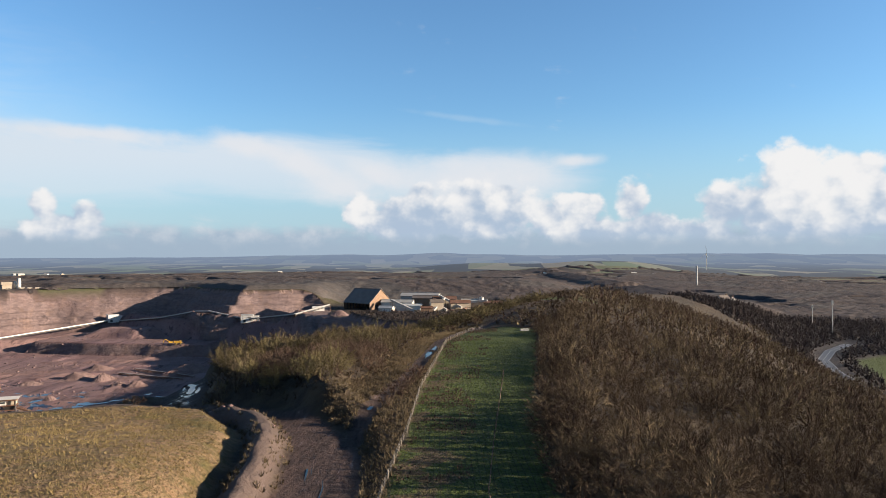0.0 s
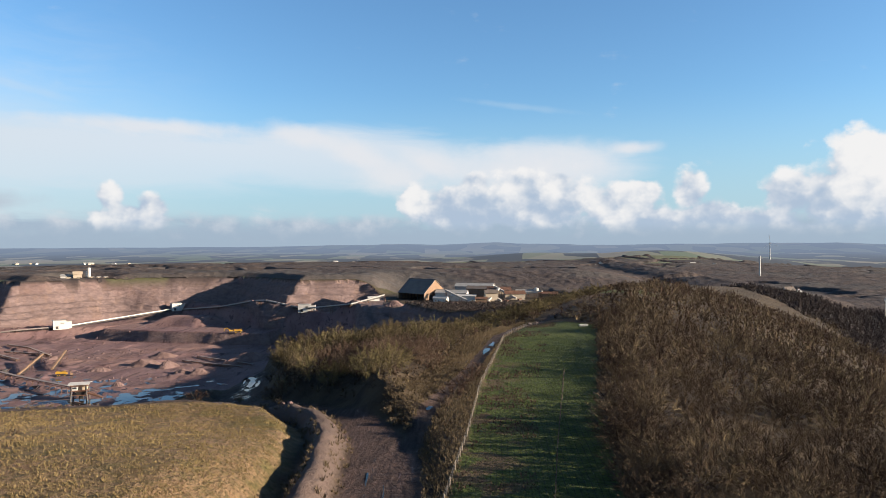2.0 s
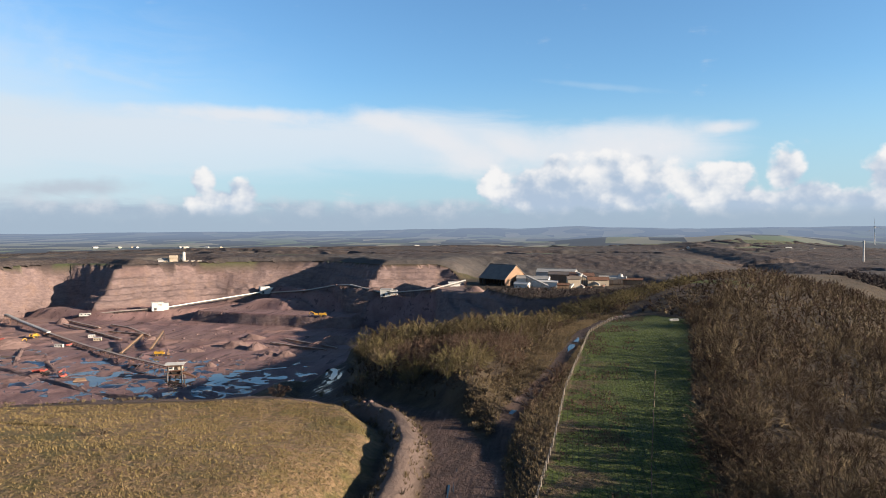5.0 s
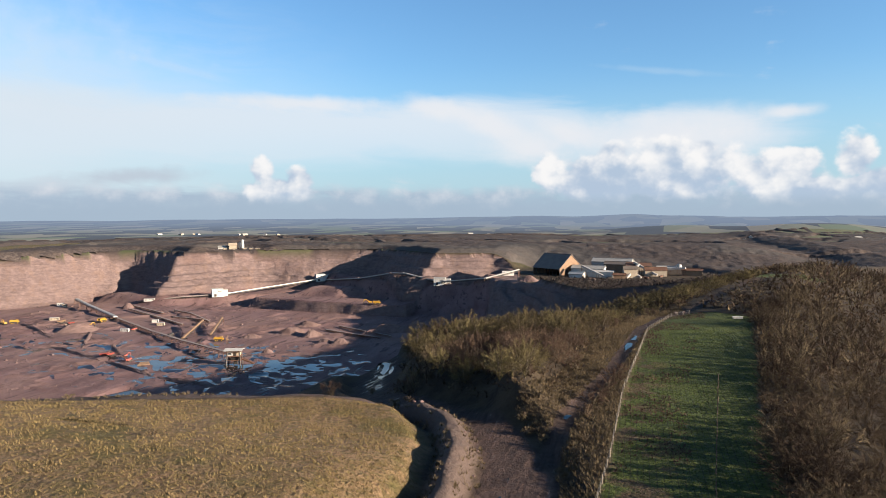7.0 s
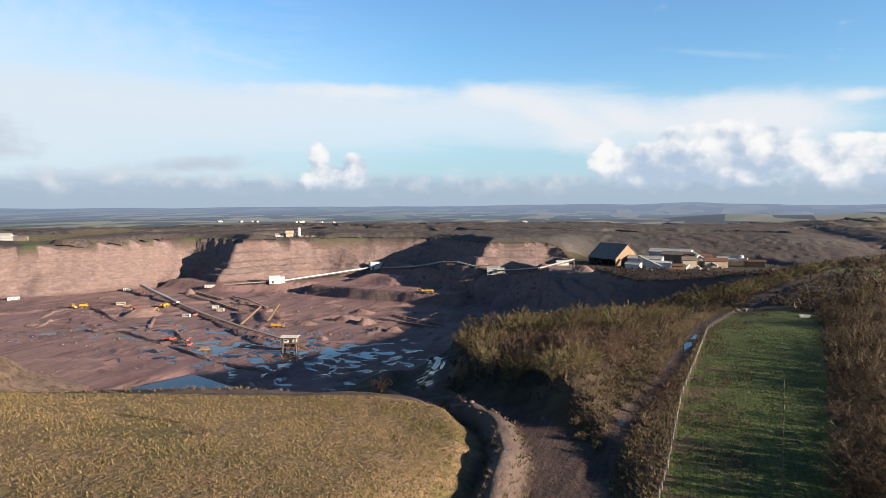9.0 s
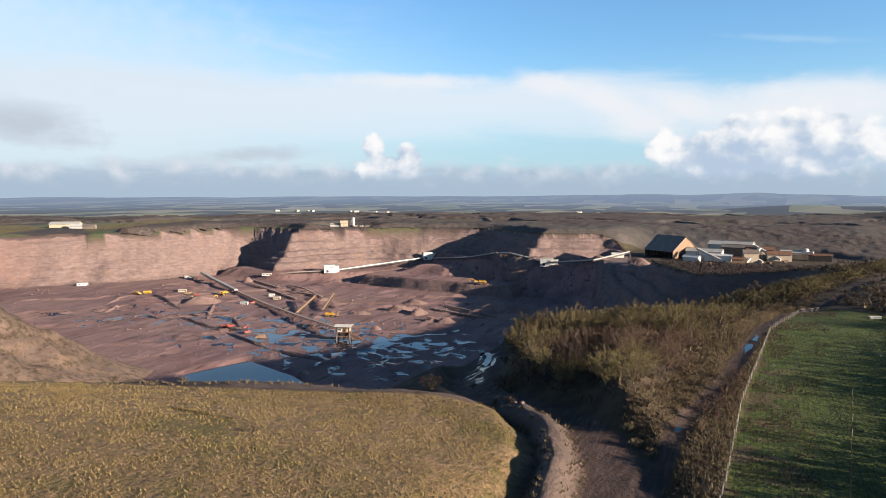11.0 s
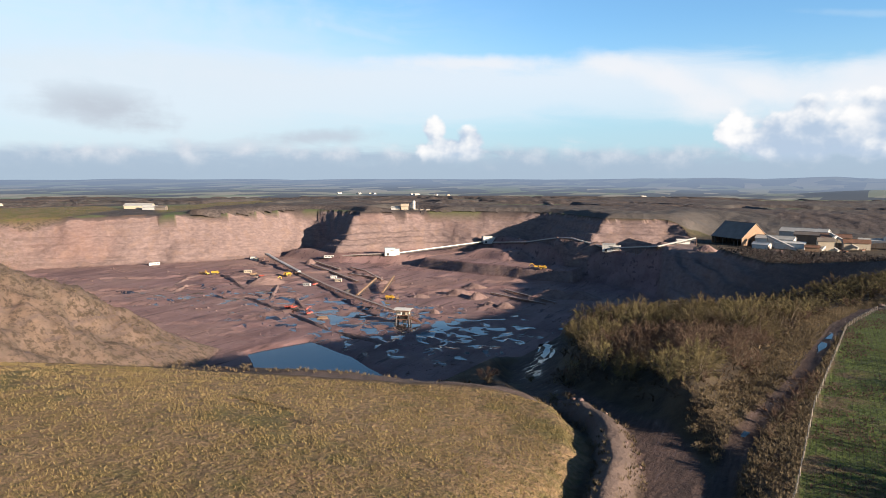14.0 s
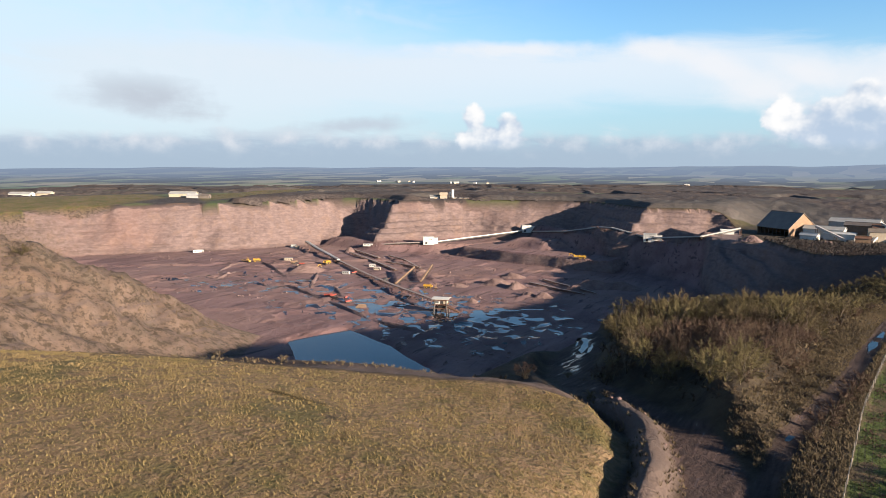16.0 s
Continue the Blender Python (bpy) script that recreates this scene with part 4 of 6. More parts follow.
# the nearest trees of the copse and of the wood's edge stand singly
MODELS = [tree_model(31, 3.2, 6.4, 0.5, 1800, M_TWIG_OLIVE, width=0.024), tree_model(32, 3.6, 7.0, 0.6, 1900, M_TWIG_OLIVE, width=0.024), tree_model(33, 3.4, 5.8, 0.4, 1800, M_TWIG_RED, width=0.024),
          tree_model(34, 2.8, 6.6, 0.6, 1600, M_TWIG, width=0.024), tree_model(35, 3.9, 6.2, 0.4, 1900, M_TWIG_RED, width=0.024)]
LABELS = ("bare olive-green multi-stemmed tree on the quarry rim", "tall bare olive-brown tree in the copse", "low rounded red-brown leafless tree", "slender brown leafless tree at the wood edge", "wide red-brown leafless tree with dense twigs")
for ob, text in zip(MODELS, LABELS):
    tagged(ob, text, "tree", "winter trees")
    ob.location = (0, -60 - 12 * MODELS.index(ob), land(0, -60))
singles = copse[front]
redness = np.hypot(singles[:, 0] + 26, singles[:, 1] - 156) < 17
order = rng.permutation(len(singles))
used_first = set()
for i in order:
    x, y = singles[i]
    kind = int(rng.choice([2, 4])) if redness[i] else int(rng.choice([0, 1, 3, 3, 0]))
    m_ = pose(x, y, land(x, y) - 0.2, rng.uniform(-4, 4), rng.uniform(-4, 4), rng.uniform(0, 360)) @ Matrix.Scale(rng.uniform(0.7, 1.1), 4)
    if kind not in used_first:
        MODELS[kind].matrix_basis = m_
        used_first.add(kind)
    else:
        copy_thing(MODELS[kind], m_)


def bush_model(seed, radius, height, count, mat, label):
    ob = tree_model(seed, radius, height, 0.25, count, mat, "bush", 0.045)
    return tagged(ob, label, "bush", "bushes by the track")


BUSHES = [bush_model(41, 1.7, 2.6, 900, M_TWIG_RED, "leafless red-brown bush beside the lane"), bush_model(42, 1.2, 1.6, 700, M_BUSH, "straw-coloured dry bush beside the lane"),
          bush_model(43, 2.3, 3.2, 1200, M_TWIG_RED, "wide leafless brown bush between lane and fence")]
used_first = set()
spots = [(-8.6, 121, 2), (-7.6, 127, 2), (-6.6, 134, 0), (-5.9, 139, 2), (-4.8, 146, 0), (-8.9, 115, 0), (-9.3, 109, 1), (-8.4, 104, 1), (-17, 110, 1), (-18.5, 114, 1), (-16.5, 118, 1), (-20, 120, 1),
         (-15.6, 125, 1), (-16.2, 131, 1), (-18, 136, 1), (-14, 138, 1), (-12.8, 146, 1), (-19.5, 128, 0), (-24, 131, 0), (-11, 154, 1), (-10.2, 162, 1), (-57.5, 131, 1), (-58.5, 133, 2), (-66, 128, 1),
         (-61, 129.5, 1), (-73, 124, 1), (-80, 121, 1), (-90, 117, 1), (-100, 112.5, 1), (-112, 107, 1), (-47, 143, 2), (-53, 141, 1), (-27, 133, 0), (-7.5, 200, 2), (-5, 214, 0), (2, 236, 2), (12, 252, 2), (22, 244, 0),
         (31, 235, 0), (34, 243, 2), (-43, 126, 1), (-39, 122, 1)]
for x, y, kind in spots:
    m_ = pose(x, y, land(x, y) - 0.1, 0, 0, rng.uniform(0, 360))
    if kind not in used_first:
        BUSHES[kind].matrix_basis = m_
        used_first.add(kind)
    else:
        copy_thing(BUSHES[kind], m_)
lone = bush_model(44, 0.8, 1.2, 500, M_BUSH, "small russet bush alone in the dry field")
lone.location = (-57.6, 80.5, land(-57.6, 80.5))
spur_bush = bush_model(45, 9.0, 9.0, 3200, M_TWIG_OLIVE, "rounded green-brown thorn bush on the tipped slope")
spur_bush.location = (-467, 250.4, land(-467, 250.4) - 0.3)


def tufts(name, spots, low, high, mat, label, category, blades=8, seed=8):
    g = np.random.default_rng(seed)
    n_ = len(spots)
    z = lands(spots[:, 0], spots[:, 1])
    h = g.uniform(low, high, n_)
    a = g.uniform(0, 6.28, (n_, blades))
    lean = g.uniform(0.15, 0.9, (n_, blades)) * h[:, None]
    base = np.stack([spots[:, 0, None] + 0.22 * np.cos(a) * h[:, None], spots[:, 1, None] + 0.22 * np.sin(a) * h[:, None], np.broadcast_to(z[:, None] - 0.05, a.shape)], -1)
    tip = base + np.stack([np.cos(a) * lean, np.sin(a) * lean, h[:, None] * g.uniform(0.7, 1.1, a.shape)], -1)
    side = np.stack([-np.sin(a), np.cos(a), np.zeros_like(a)], -1) * (h[:, None] * (0.07 if high > 0.5 else 0.14))[..., None]
    v = np.stack([base - side, base + side, tip], 2).reshape(-1, 3)
    return tagged(new(name, mesh_arrays(name, v, np.arange(len(v)).reshape(-1, 3), mat)), label, category, kind="stuff")


def in_field(x, y):
    dry = 0.5 + 1.4 * fbm(x, y, 2.6, 2, 63)
    return (signed(x, y, FIELD) < -0.4) & (np.hypot(x, y) > 58) & (np.degrees(np.arctan2(x, y)) > -68) & (rng.uniform(0, 1, len(x)) < 0.15 + 0.85 * dry)


grass_spots = scatter(rng, (-190, 30, -20, 122), 0.33, in_field)
tufts("field_grass", grass_spots, 0.14, 0.34, M_GRASS, "tussocky dry straw-coloured grass of the field", "grass", 5)
LANE_Y, LANE_X = [p[1] for p in LANE], [p[0] for p in LANE]


def in_rough(x, y):
    dn, dh_, db_ = line_distance(x, y, LANE)[0], line_distance(x, y, HAUL)[0], line_distance(x, y, BUND)[0]
    verge = (x > np.interp(y, LANE_Y, LANE_X)) & (x < np.interp(y, [60, 99, 132, 195, 230], [-6.4, -5.2, -4.2, 0.6, 8])) & (dn > 1.5) & (dh_ > 5.0)
    bank_ = (x < np.interp(y, LANE_Y, LANE_X)) & (dn < 8) & (dn > 1.5) & (dh_ > 6) & (y > 106)
    bund_ = (db_ < 3.4) & (db_ > 1.0) & (hashed(np.floor(x * 3), np.floor(y * 3), 5) < 0.35)
    rim = (signed(x, y, FIELD) > 8) & (signed(x, y, FIELD) < 12) & (x < -60) & (x > -160) & (y > 70) & (hashed(np.floor(x * 2), np.floor(y * 2), 7) < 0.22)
    return (verge | bank_ | bund_ | rim) & (y < 250) & (np.hypot(x, y) > 60)


tufts("verge_grass", scatter(rng, (-170, 55, 12, 250), 0.6, in_rough), 0.3, 0.75, M_BUSH, "tall dry grass and dead bracken along the lane", "grass", 14, 9)


def in_bracken(x, y):
    patch_ = 0.5 + fbm(x, y, 8, 3, 23)
    return (signed(x, y, STRIP) < -0.4) & (x < np.interp(y, [70, 132, 195, 230], [3, 6, 13, 18])) & (hashed(np.floor(x * 4), np.floor(y * 4), 6) < np.clip((patch_ - 0.45) * 4, 0, 0.8)) & (y > 66)


tufts("strip_bracken", scatter(rng, (-8, 66, 24, 236), 0.7, in_bracken), 0.2, 0.5, M_TWIG_RED, "dead brown bracken tufts on the grazed strip", "bracken", 7, 10)
strip_spots = scatter(rng, (-8, 62, 20, 200), 0.5, lambda x, y: (signed(x, y, STRIP) < -0.3))
M_GREEN = per_tree("green_grass", ((0.044, 0.070, 0.014), (0.062, 0.098, 0.020), (0.084, 0.122, 0.027), (0.10, 0.11, 0.036)))
tufts("strip_grass", strip_spots, 0.1, 0.22, M_GREEN, "short grazed green grass between fence and wood", "grass", 5, 12)
spur_spots = scatter(rng, (-620, 150, -330, 400), 3.4, lambda x, y: (lands(x, y) > 14) & (np.degrees(np.arctan2(x, y)) > -68) & (fbm(x, y, 50, 3, 15) > -0.1))
tufts("slope_grass", spur_spots, 0.5, 1.5, M_BUSH, "dry grass and weeds on the tipped slope", "grass", 9, 14)

weeds = spur_spots[::3]
thicket("slope_weeds", weeds, np.stack([rng.uniform(0.7, 2.0, len(weeds)), rng.uniform(0.7, 1.9, len(weeds))], -1), M_TWIG, "dark weeds and low scrub on the tipped slope", "scrub", 60, 0.4, 16)


# woods on the crest past the strip and down the far side of the ridge
def in_crest(x, y):
    az, r = np.degrees(np.arctan2(x, y)), np.hypot(x, y)
    free = (line_distance(x, y, LANE)[0] > 3.5) & (line_distance(x, y, ROAD)[0] > 11) & (signed(x, y, STRIP) > 3) & (signed(x, y, COPSE) > 2) & (np.hypot((x - 58) * 0.6, y - 345) > 13)
    return free & (r > 225) & (r < 640) & (az > np.interp(r, [225, 300, 420, 470, 640], [-2, 0, 2.5, 4, 6])) & (az < 25) & ~in_wood(x, y)


crest = scatter(rng, (-30, 220, 290, 640), 5.4, in_crest)
thicket("crest_wood", crest, girths(crest, 3.0, 4.6, 2.6, 5.5), M_TWIG, "bare brown winter trees over the crest of the ridge", "woodland", 130, 0.2, 17, 0.85)


# far woods and hedges on the plain
def far_woods(name, r0, r1, spacing, size, height, count, seed, label):
    g = np.random.default_rng(seed)

    def keep(x, y):
        r, az = np.hypot(x, y), np.degrees(np.arctan2(x, y))
        z, dug, za, zb = height_and_zones(x, y)
        road_ = line_distance(x, y, ROAD)[0]
        clear = (dug < 0.5) & (za[..., 1] < 0.2) & (signed(x, y, PLANT) > 4) & (signed(x, y, PIT) > 16) & (np.hypot(x + 1000, y - 800) > 60)
        clear &= signed(x, y, [(-930, 450), (-1260, 540), (-1200, 870), (-1050, 880), (-1430, 1520), (-1240, 1560), (-900, 800)]) > 0
        clear &= (road_ > 11) & ~((az > 26.5) & (az < 31.5) & (r > 330) & (r < 500) & (road_ < 60) & (x < 300))
        return (r > r0) & (r < r1) & (az > -69) & (az < 36) & clear & ~in_crest(x, y) & ~in_wood(x, y)

    p = scatter(g, (-r1 * 0.95, 0, r1 * 0.62, r1), spacing, keep)
    s_ = np.stack([g.uniform(0.7, 1.3, len(p)) * size, g.uniform(0.7, 1.3, len(p)) * height], -1)
    s_[:, 1] *= np.where((np.degrees(np.arctan2(p[:, 0], p[:, 1])) < 5) & (np.hypot(p[:, 0], p[:, 1]) > 540), 0.6, 1.0)
    return thicket(name, p, s_, M_FAR_WOOD, label, "woodland", count, 0.42, seed, 0.95)


far_woods("valley_wood", 430, 985, 6.6, 4.6, 7.0, 60, 51, "bare brown winter woods round the ridge foot")


def canopy(name, r0, r1, label):
    """Winter woods and hedges too far off for single trees: one lumpy sheet of tree tops that drops to the ground at every wood's edge."""
    rr, tt = np.geomspace(r0, r1, 150), np.radians(np.arange(-69, 36.5, 0.14))
    r, t = np.meshgrid(rr, tt, indexing="ij")
    x, y = r * np.sin(t), r * np.cos(t)
    z, dug, za, zb = height_and_zones(x, y)
    az = np.degrees(t)
    dense = fbm(x * 0.8, y * 1.3, 300, 4, 33) + np.interp(r, [960, 1500, 2000, 2700], [0.24, 0.12, -0.02, -0.06]) + 0.16 * ease(-12, 8, az) * ease(2400, 1400, r)
    hedge_ = np.minimum(np.abs(np.mod(x * 0.9 + y * 0.42 + 60 * fbm(x, y, 300, 2, 44), 230) - 115), np.abs(np.mod(y * 0.9 - x * 0.42 + 60 * fbm(x, y, 300, 2, 45), 170) - 85))
    full = np.maximum(ease(-0.01, 0.03, dense), 0.6 * ease(9, 5, hedge_))
    gap = np.minimum.reduce([signed(x, y, PIT) - 66, signed(x, y, PLANT) - 10, np.hypot(x + 640, y - 1035) - 50, np.hypot(x + 1000, y - 800) - 55, np.hypot(x + 1340, y - 715) - 45])
    gap = np.minimum(gap, signed(x, y, [(-930, 450), (-1260, 540), (-1200, 870), (-1050, 880), (-1430, 1520), (-1240, 1560), (-900, 800)]))
    full = full * ease(0, 22, gap) * (dug < 0.5) * ease(0.5, 0.2, za[..., 1]) * ease(r0, r0 + 30, r)
    top = 7.0 + 2.4 * fbm(x, y, 40, 3, 34) + 1.8 * value_noise(x / 7.5, y / 7.5, 35)
    h = full * top - 0.8
    a, b = h.shape
    g_ = np.arange(a * b).reshape(a, b)
    q = np.stack([g_[:-1, :-1], g_[:-1, 1:], g_[1:, 1:], g_[1:, :-1]], -1).reshape(-1, 4)
    q = q[h.ravel()[q].max(1) > 0.0]
    used = np.unique(q)
    back = np.zeros(a * b, np.int64)
    back[used] = np.arange(len(used))
    me = mesh_arrays(name, np.stack([x, y, z + h], -1).reshape(-1, 3)[used], back[q][:, ::-1], M_CANOPY, 4)
    me.shade_smooth()
    return tagged(new(name, me), label, "woodland", kind="stuff")


def canopy_build(n):
    v = n.coord()
    crown, clump, stand = n.noise(v, 0.22, 4, 0.7), n.noise(v, 0.05, 3, 0.6), n.noise(v, 0.006, 4)
    c = n.mix(n.step(crown, 0.38, 0.70), (0.044, 0.036, 0.036), (0.094, 0.077, 0.070))
    c = n.mix(n.m("MULTIPLY", n.step(clump, 0.45, 0.65), 0.5), c, (0.088, 0.066, 0.054))
    return n.mix(n.m("MULTIPLY", n.step(stand, 0.5, 0.6), 0.55), c, (0.074, 0.070, 0.066)), 0.95, crown, 0.9


M_CANOPY = material("far_canopy", canopy_build, specular=0.1)
canopy("plain_wood", 960, 2650, "grey-brown winter woods and hedgerows across the plain")

# ---------------------------------------------------------------- builders for made things
M_WHITE = speckled("white_cladding", (0.37, 0.355, 0.335), (0.47, 0.455, 0.43), 0.6, 0.6)
M_CREAM = speckled("cream_cladding", (0.28, 0.23, 0.17), (0.37, 0.305, 0.235), 0.5, 0.7)
M_GREY_ROOF = speckled("grey_sheet_roof", (0.12, 0.10, 0.085), (0.18, 0.15, 0.13), 0.5, 0.55, 0.2)
M_PALE_ROOF = speckled("pale_sheet_roof", (0.26, 0.25, 0.235), (0.36, 0.35, 0.33), 0.5, 0.5, 0.1)
M_RUST = speckled("rusty_steel", (0.10, 0.055, 0.040), (0.20, 0.11, 0.075), 1.2, 0.75, 0.4)
M_DARK = speckled("dark_steel", (0.035, 0.033, 0.033), (0.075, 0.068, 0.065), 1.0, 0.6, 0.5)
M_BELT = speckled("dusty_belt", (0.16, 0.13, 0.12), (0.27, 0.23, 0.21), 0.8, 0.9)
M_YELLOW = speckled("yellow_paint", (0.30, 0.17, 0.02), (0.42, 0.25, 0.04), 1.4, 0.5)
M_RED = speckled("red_paint", (0.22, 0.045, 0.035), (0.32, 0.07, 0.05), 1.4, 0.55)
M_GLASS = material("dark_glass", lambda n: n.mix(n.noise(n.coord(), 3.0), (0.02, 0.025, 0.03), (0.04, 0.05, 0.06)), 0.12)
M_RUBBER = speckled("rubber", (0.02, 0.02, 0.02), (0.05, 0.045, 0.04), 4, 0.9)
M_STONE = speckled("crushed_stone", (0.095, 0.060, 0.056), (0.175, 0.118, 0.108), 0.5, 0.95, 0.0, 0.3)
M_TIMBER = speckled("weathered_timber", (0.13, 0.105, 0.085), (0.22, 0.19, 0.155), 9, 0.9, 0.0, 0.01, (1, 1, 0.2))
M_TAN = speckled("tan_timber", (0.16, 0.10, 0.065), (0.22, 0.145, 0.095), 1.0, 0.9)
M_ASPHALT = speckled("asphalt", (0.055, 0.058, 0.065), (0.085, 0.088, 0.095), 1.5, 0.6)
M_WIRE = speckled("galvanised_wire", (0.10, 0.10, 0.10), (0.18, 0.18, 0.18), 8, 0.5, 0.7)


def box(bm, c, s, rz=0.0, top=1.0, ry=0.0):
    """A block with its middle at c; top: how far its upper face narrows."""
    made = bmesh.ops.create_cube(bm, size=1.0)["verts"]
    for v in made:
        k = top if v.co.z > 0 else 1.0
        v.co = Vector((v.co.x * s[0] * k, v.co.y * s[1] * k, v.co.z * s[2]))
    bmesh.ops.transform(bm, matrix=Matrix.Translation(c) @ Matrix.Rotation(rz, 4, "Z") @ Matrix.Rotation(ry, 4, "Y"), verts=made)
    return made


def beam(bm, p, q, width, depth=None):
    """A straight bar from p to q."""
    p, q = Vector(p), Vector(q)
    d = q - p
    made = bmesh.ops.create_cube(bm, size=1.0)["verts"]
    turn = d.to_track_quat("X", "Z").to_matrix().to_4x4()
    bmesh.ops.transform(bm, matrix=Matrix.Translation((p + q) / 2) @ turn @ Matrix.Diagonal((d.length, width, depth or width, 1)), verts=made)


def rod(bm, p, q, r0, r1=None, sides=8):
    p, q = Vector(p), Vector(q)
    d = q - p
    turn = d.to_track_quat("Z", "Y").to_matrix().to_4x4()
    bmesh.ops.create_cone(bm, cap_ends=True, segments=sides, radius1=r0, radius2=r0 if r1 is None else r1, depth=d.length, matrix=Matrix.Translation((p + q) / 2) @ turn)


def part(name, bm, mat, parent, label=""):
    me = bpy.data.meshes.new(name)
    bmesh.ops.recalc_face_normals(bm, faces=bm.faces)
    bm.to_mesh(me)
    bm.free()
    me.materials.append(mat)
    ob = new(name, me)
    ob.parent = parent
    return tagged(ob, label)


def made(name, mat, parent, build, label=""):
    bm = bmesh.new()
    build(bm)
    return part(name, bm, mat, parent, label)


def thing(name, x, y, turn=0.0, z=None, label="", category="", group=""):
    ob = new(name)
    ob.matrix_basis = pose(x, y, land(x, y) if z is None else z, 0, 0, turn)
    return tagged(ob, label, category, group)


# ---------------------------------------------------------------- quarry machines
def conveyor(points, width, cover, label, legs=True, spacing=20.0, name="conveyor"):
    """A belt on a lattice frame from point to point (x, y, height of the belt above the ground)."""
    ends = [Vector((x, y, land(x, y) + h)) for x, y, h in points]
    top = new(name)
    top.location = (ends[0].x, ends[0].y, land(ends[0].x, ends[0].y))
    tagged(top, label, "conveyor", "quarry conveyors")
    o = Vector(top.location)
    for p, q in zip(ends, ends[1:]):
        p, q = p - o, q - o
        d = (q - p).normalized()
        n_ = Vector((-d.y, d.x, 0)).normalized() * width / 2
        up = Vector((0, 0, 1))
        made("belt", M_BELT if not cover else cover, top, lambda bm: beam(bm, p + up * 0.2, q + up * 0.2, width * 0.8, 0.35))
        for s in (-1, 1):
            def side(bm, s=s):
                beam(bm, p + n_ * s, q + n_ * s, 0.28, 0.45)
                beam(bm, p + n_ * s - up * 1.3, q + n_ * s - up * 1.3, 0.22, 0.3)
                k = max(2, int((q - p).length / 8))
                for i in range(k):
                    a, b = p.lerp(q, i / k) + n_ * s, p.lerp(q, (i + 1) / k) + n_ * s
                    beam(bm, a - up * 1.3, b, 0.16)
            made("frame_side", M_RUST if not cover else M_DARK, top, side)
        if cover:
            def hood(bm):
                beam(bm, p + up * 0.9, q + up * 0.9, width * 0.95, 1.0)
                beam(bm, p + up * 1.5, q + up * 1.5, width * 0.6, 0.3)
            made("hood", cover, top, hood, "pale sheet hood")
        if legs:
            k = max(1, int((q - p).length / spacing))
            for i in range(k + 1):
                c = p.lerp(q, i / max(k, 1))
                g = land(c.x + o.x, c.y + o.y) - o.z
                if c.z - g > 1.0:
                    def trestle(bm):
                        for s in (-1, 1):
                            beam(bm, (c.x + n_.x * s * 1.4, c.y + n_.y * s * 1.4, g - 0.3), c + n_ * s - up * 1.0, 0.35)
                        m1 = (c + Vector((c.x, c.y, g))) / 2
                        beam(bm, m1 + n_ * 1.2, m1 - n_ * 1.2, 0.25)
                    made("trestle", M_RUST, top, trestle)
    return top


conveyor([(-738, 800, 9.0), (-690, 769, 6.0), (-602, 714, 3.2)], 5.0, M_PALE_ROOF, "long raised conveyor with pale hood on rusty trestles")
conveyor([(-600, 713, 3.0), (-504, 650, 3.0), (-427, 599, 3.5), (-340, 546, 7.5)], 4.0, None, "long dusty field conveyor running to the crusher")
conveyor([(-662, 831, 1.6), (-608, 849, 1.8), (-572, 868, 2.0)], 3.0, M_BELT, "ground conveyor along the lower ramp")
conveyor([(-558, 876, 1.8), (-473, 1002, 2.0)], 2.0, M_WHITE, "white hooded conveyor climbing the ramp", False)
conveyor([(-458, 998, 3.0), (-379, 936, 3.0), (-327, 927, 3.0), (-300, 900, 3.2), (-247, 884, 3.0), (-177, 842, 4.0), (-140, 868, 8.0)], 3.0, M_PALE_ROOF, "pale hooded conveyor along the upper ledge", True, 16)
conveyor([(-640, 784, 2.5), (-570, 745, 2.0), (-502, 703, 2.0)], 3.0, None, "low rusty stockyard conveyor")
conveyor([(-655, 812, 2.0), (-578, 770, 1.8)], 3.0, None, "low rusty stockyard conveyor")
conveyor([(-578, 793, 2.0), (-531, 762, 3.5), (-483, 729, 2.0)], 2.4, None, "rusty radial conveyor over the stockyard")
conveyor([(-545, 742, 1.5), (-489, 732, 3.0)], 2.4, None, "short rusty conveyor in the stockyard")
conveyor([(-446, 625, 1.0), (-466, 690, 8.0)], 2.2, M_TAN, "ochre stacking conveyor raised over a heap", True, 30)
conveyor([(-429, 649, 1.0), (-458, 716, 9.0)], 2.2, M_TAN, "ochre stacking conveyor raised over a heap", True, 30)


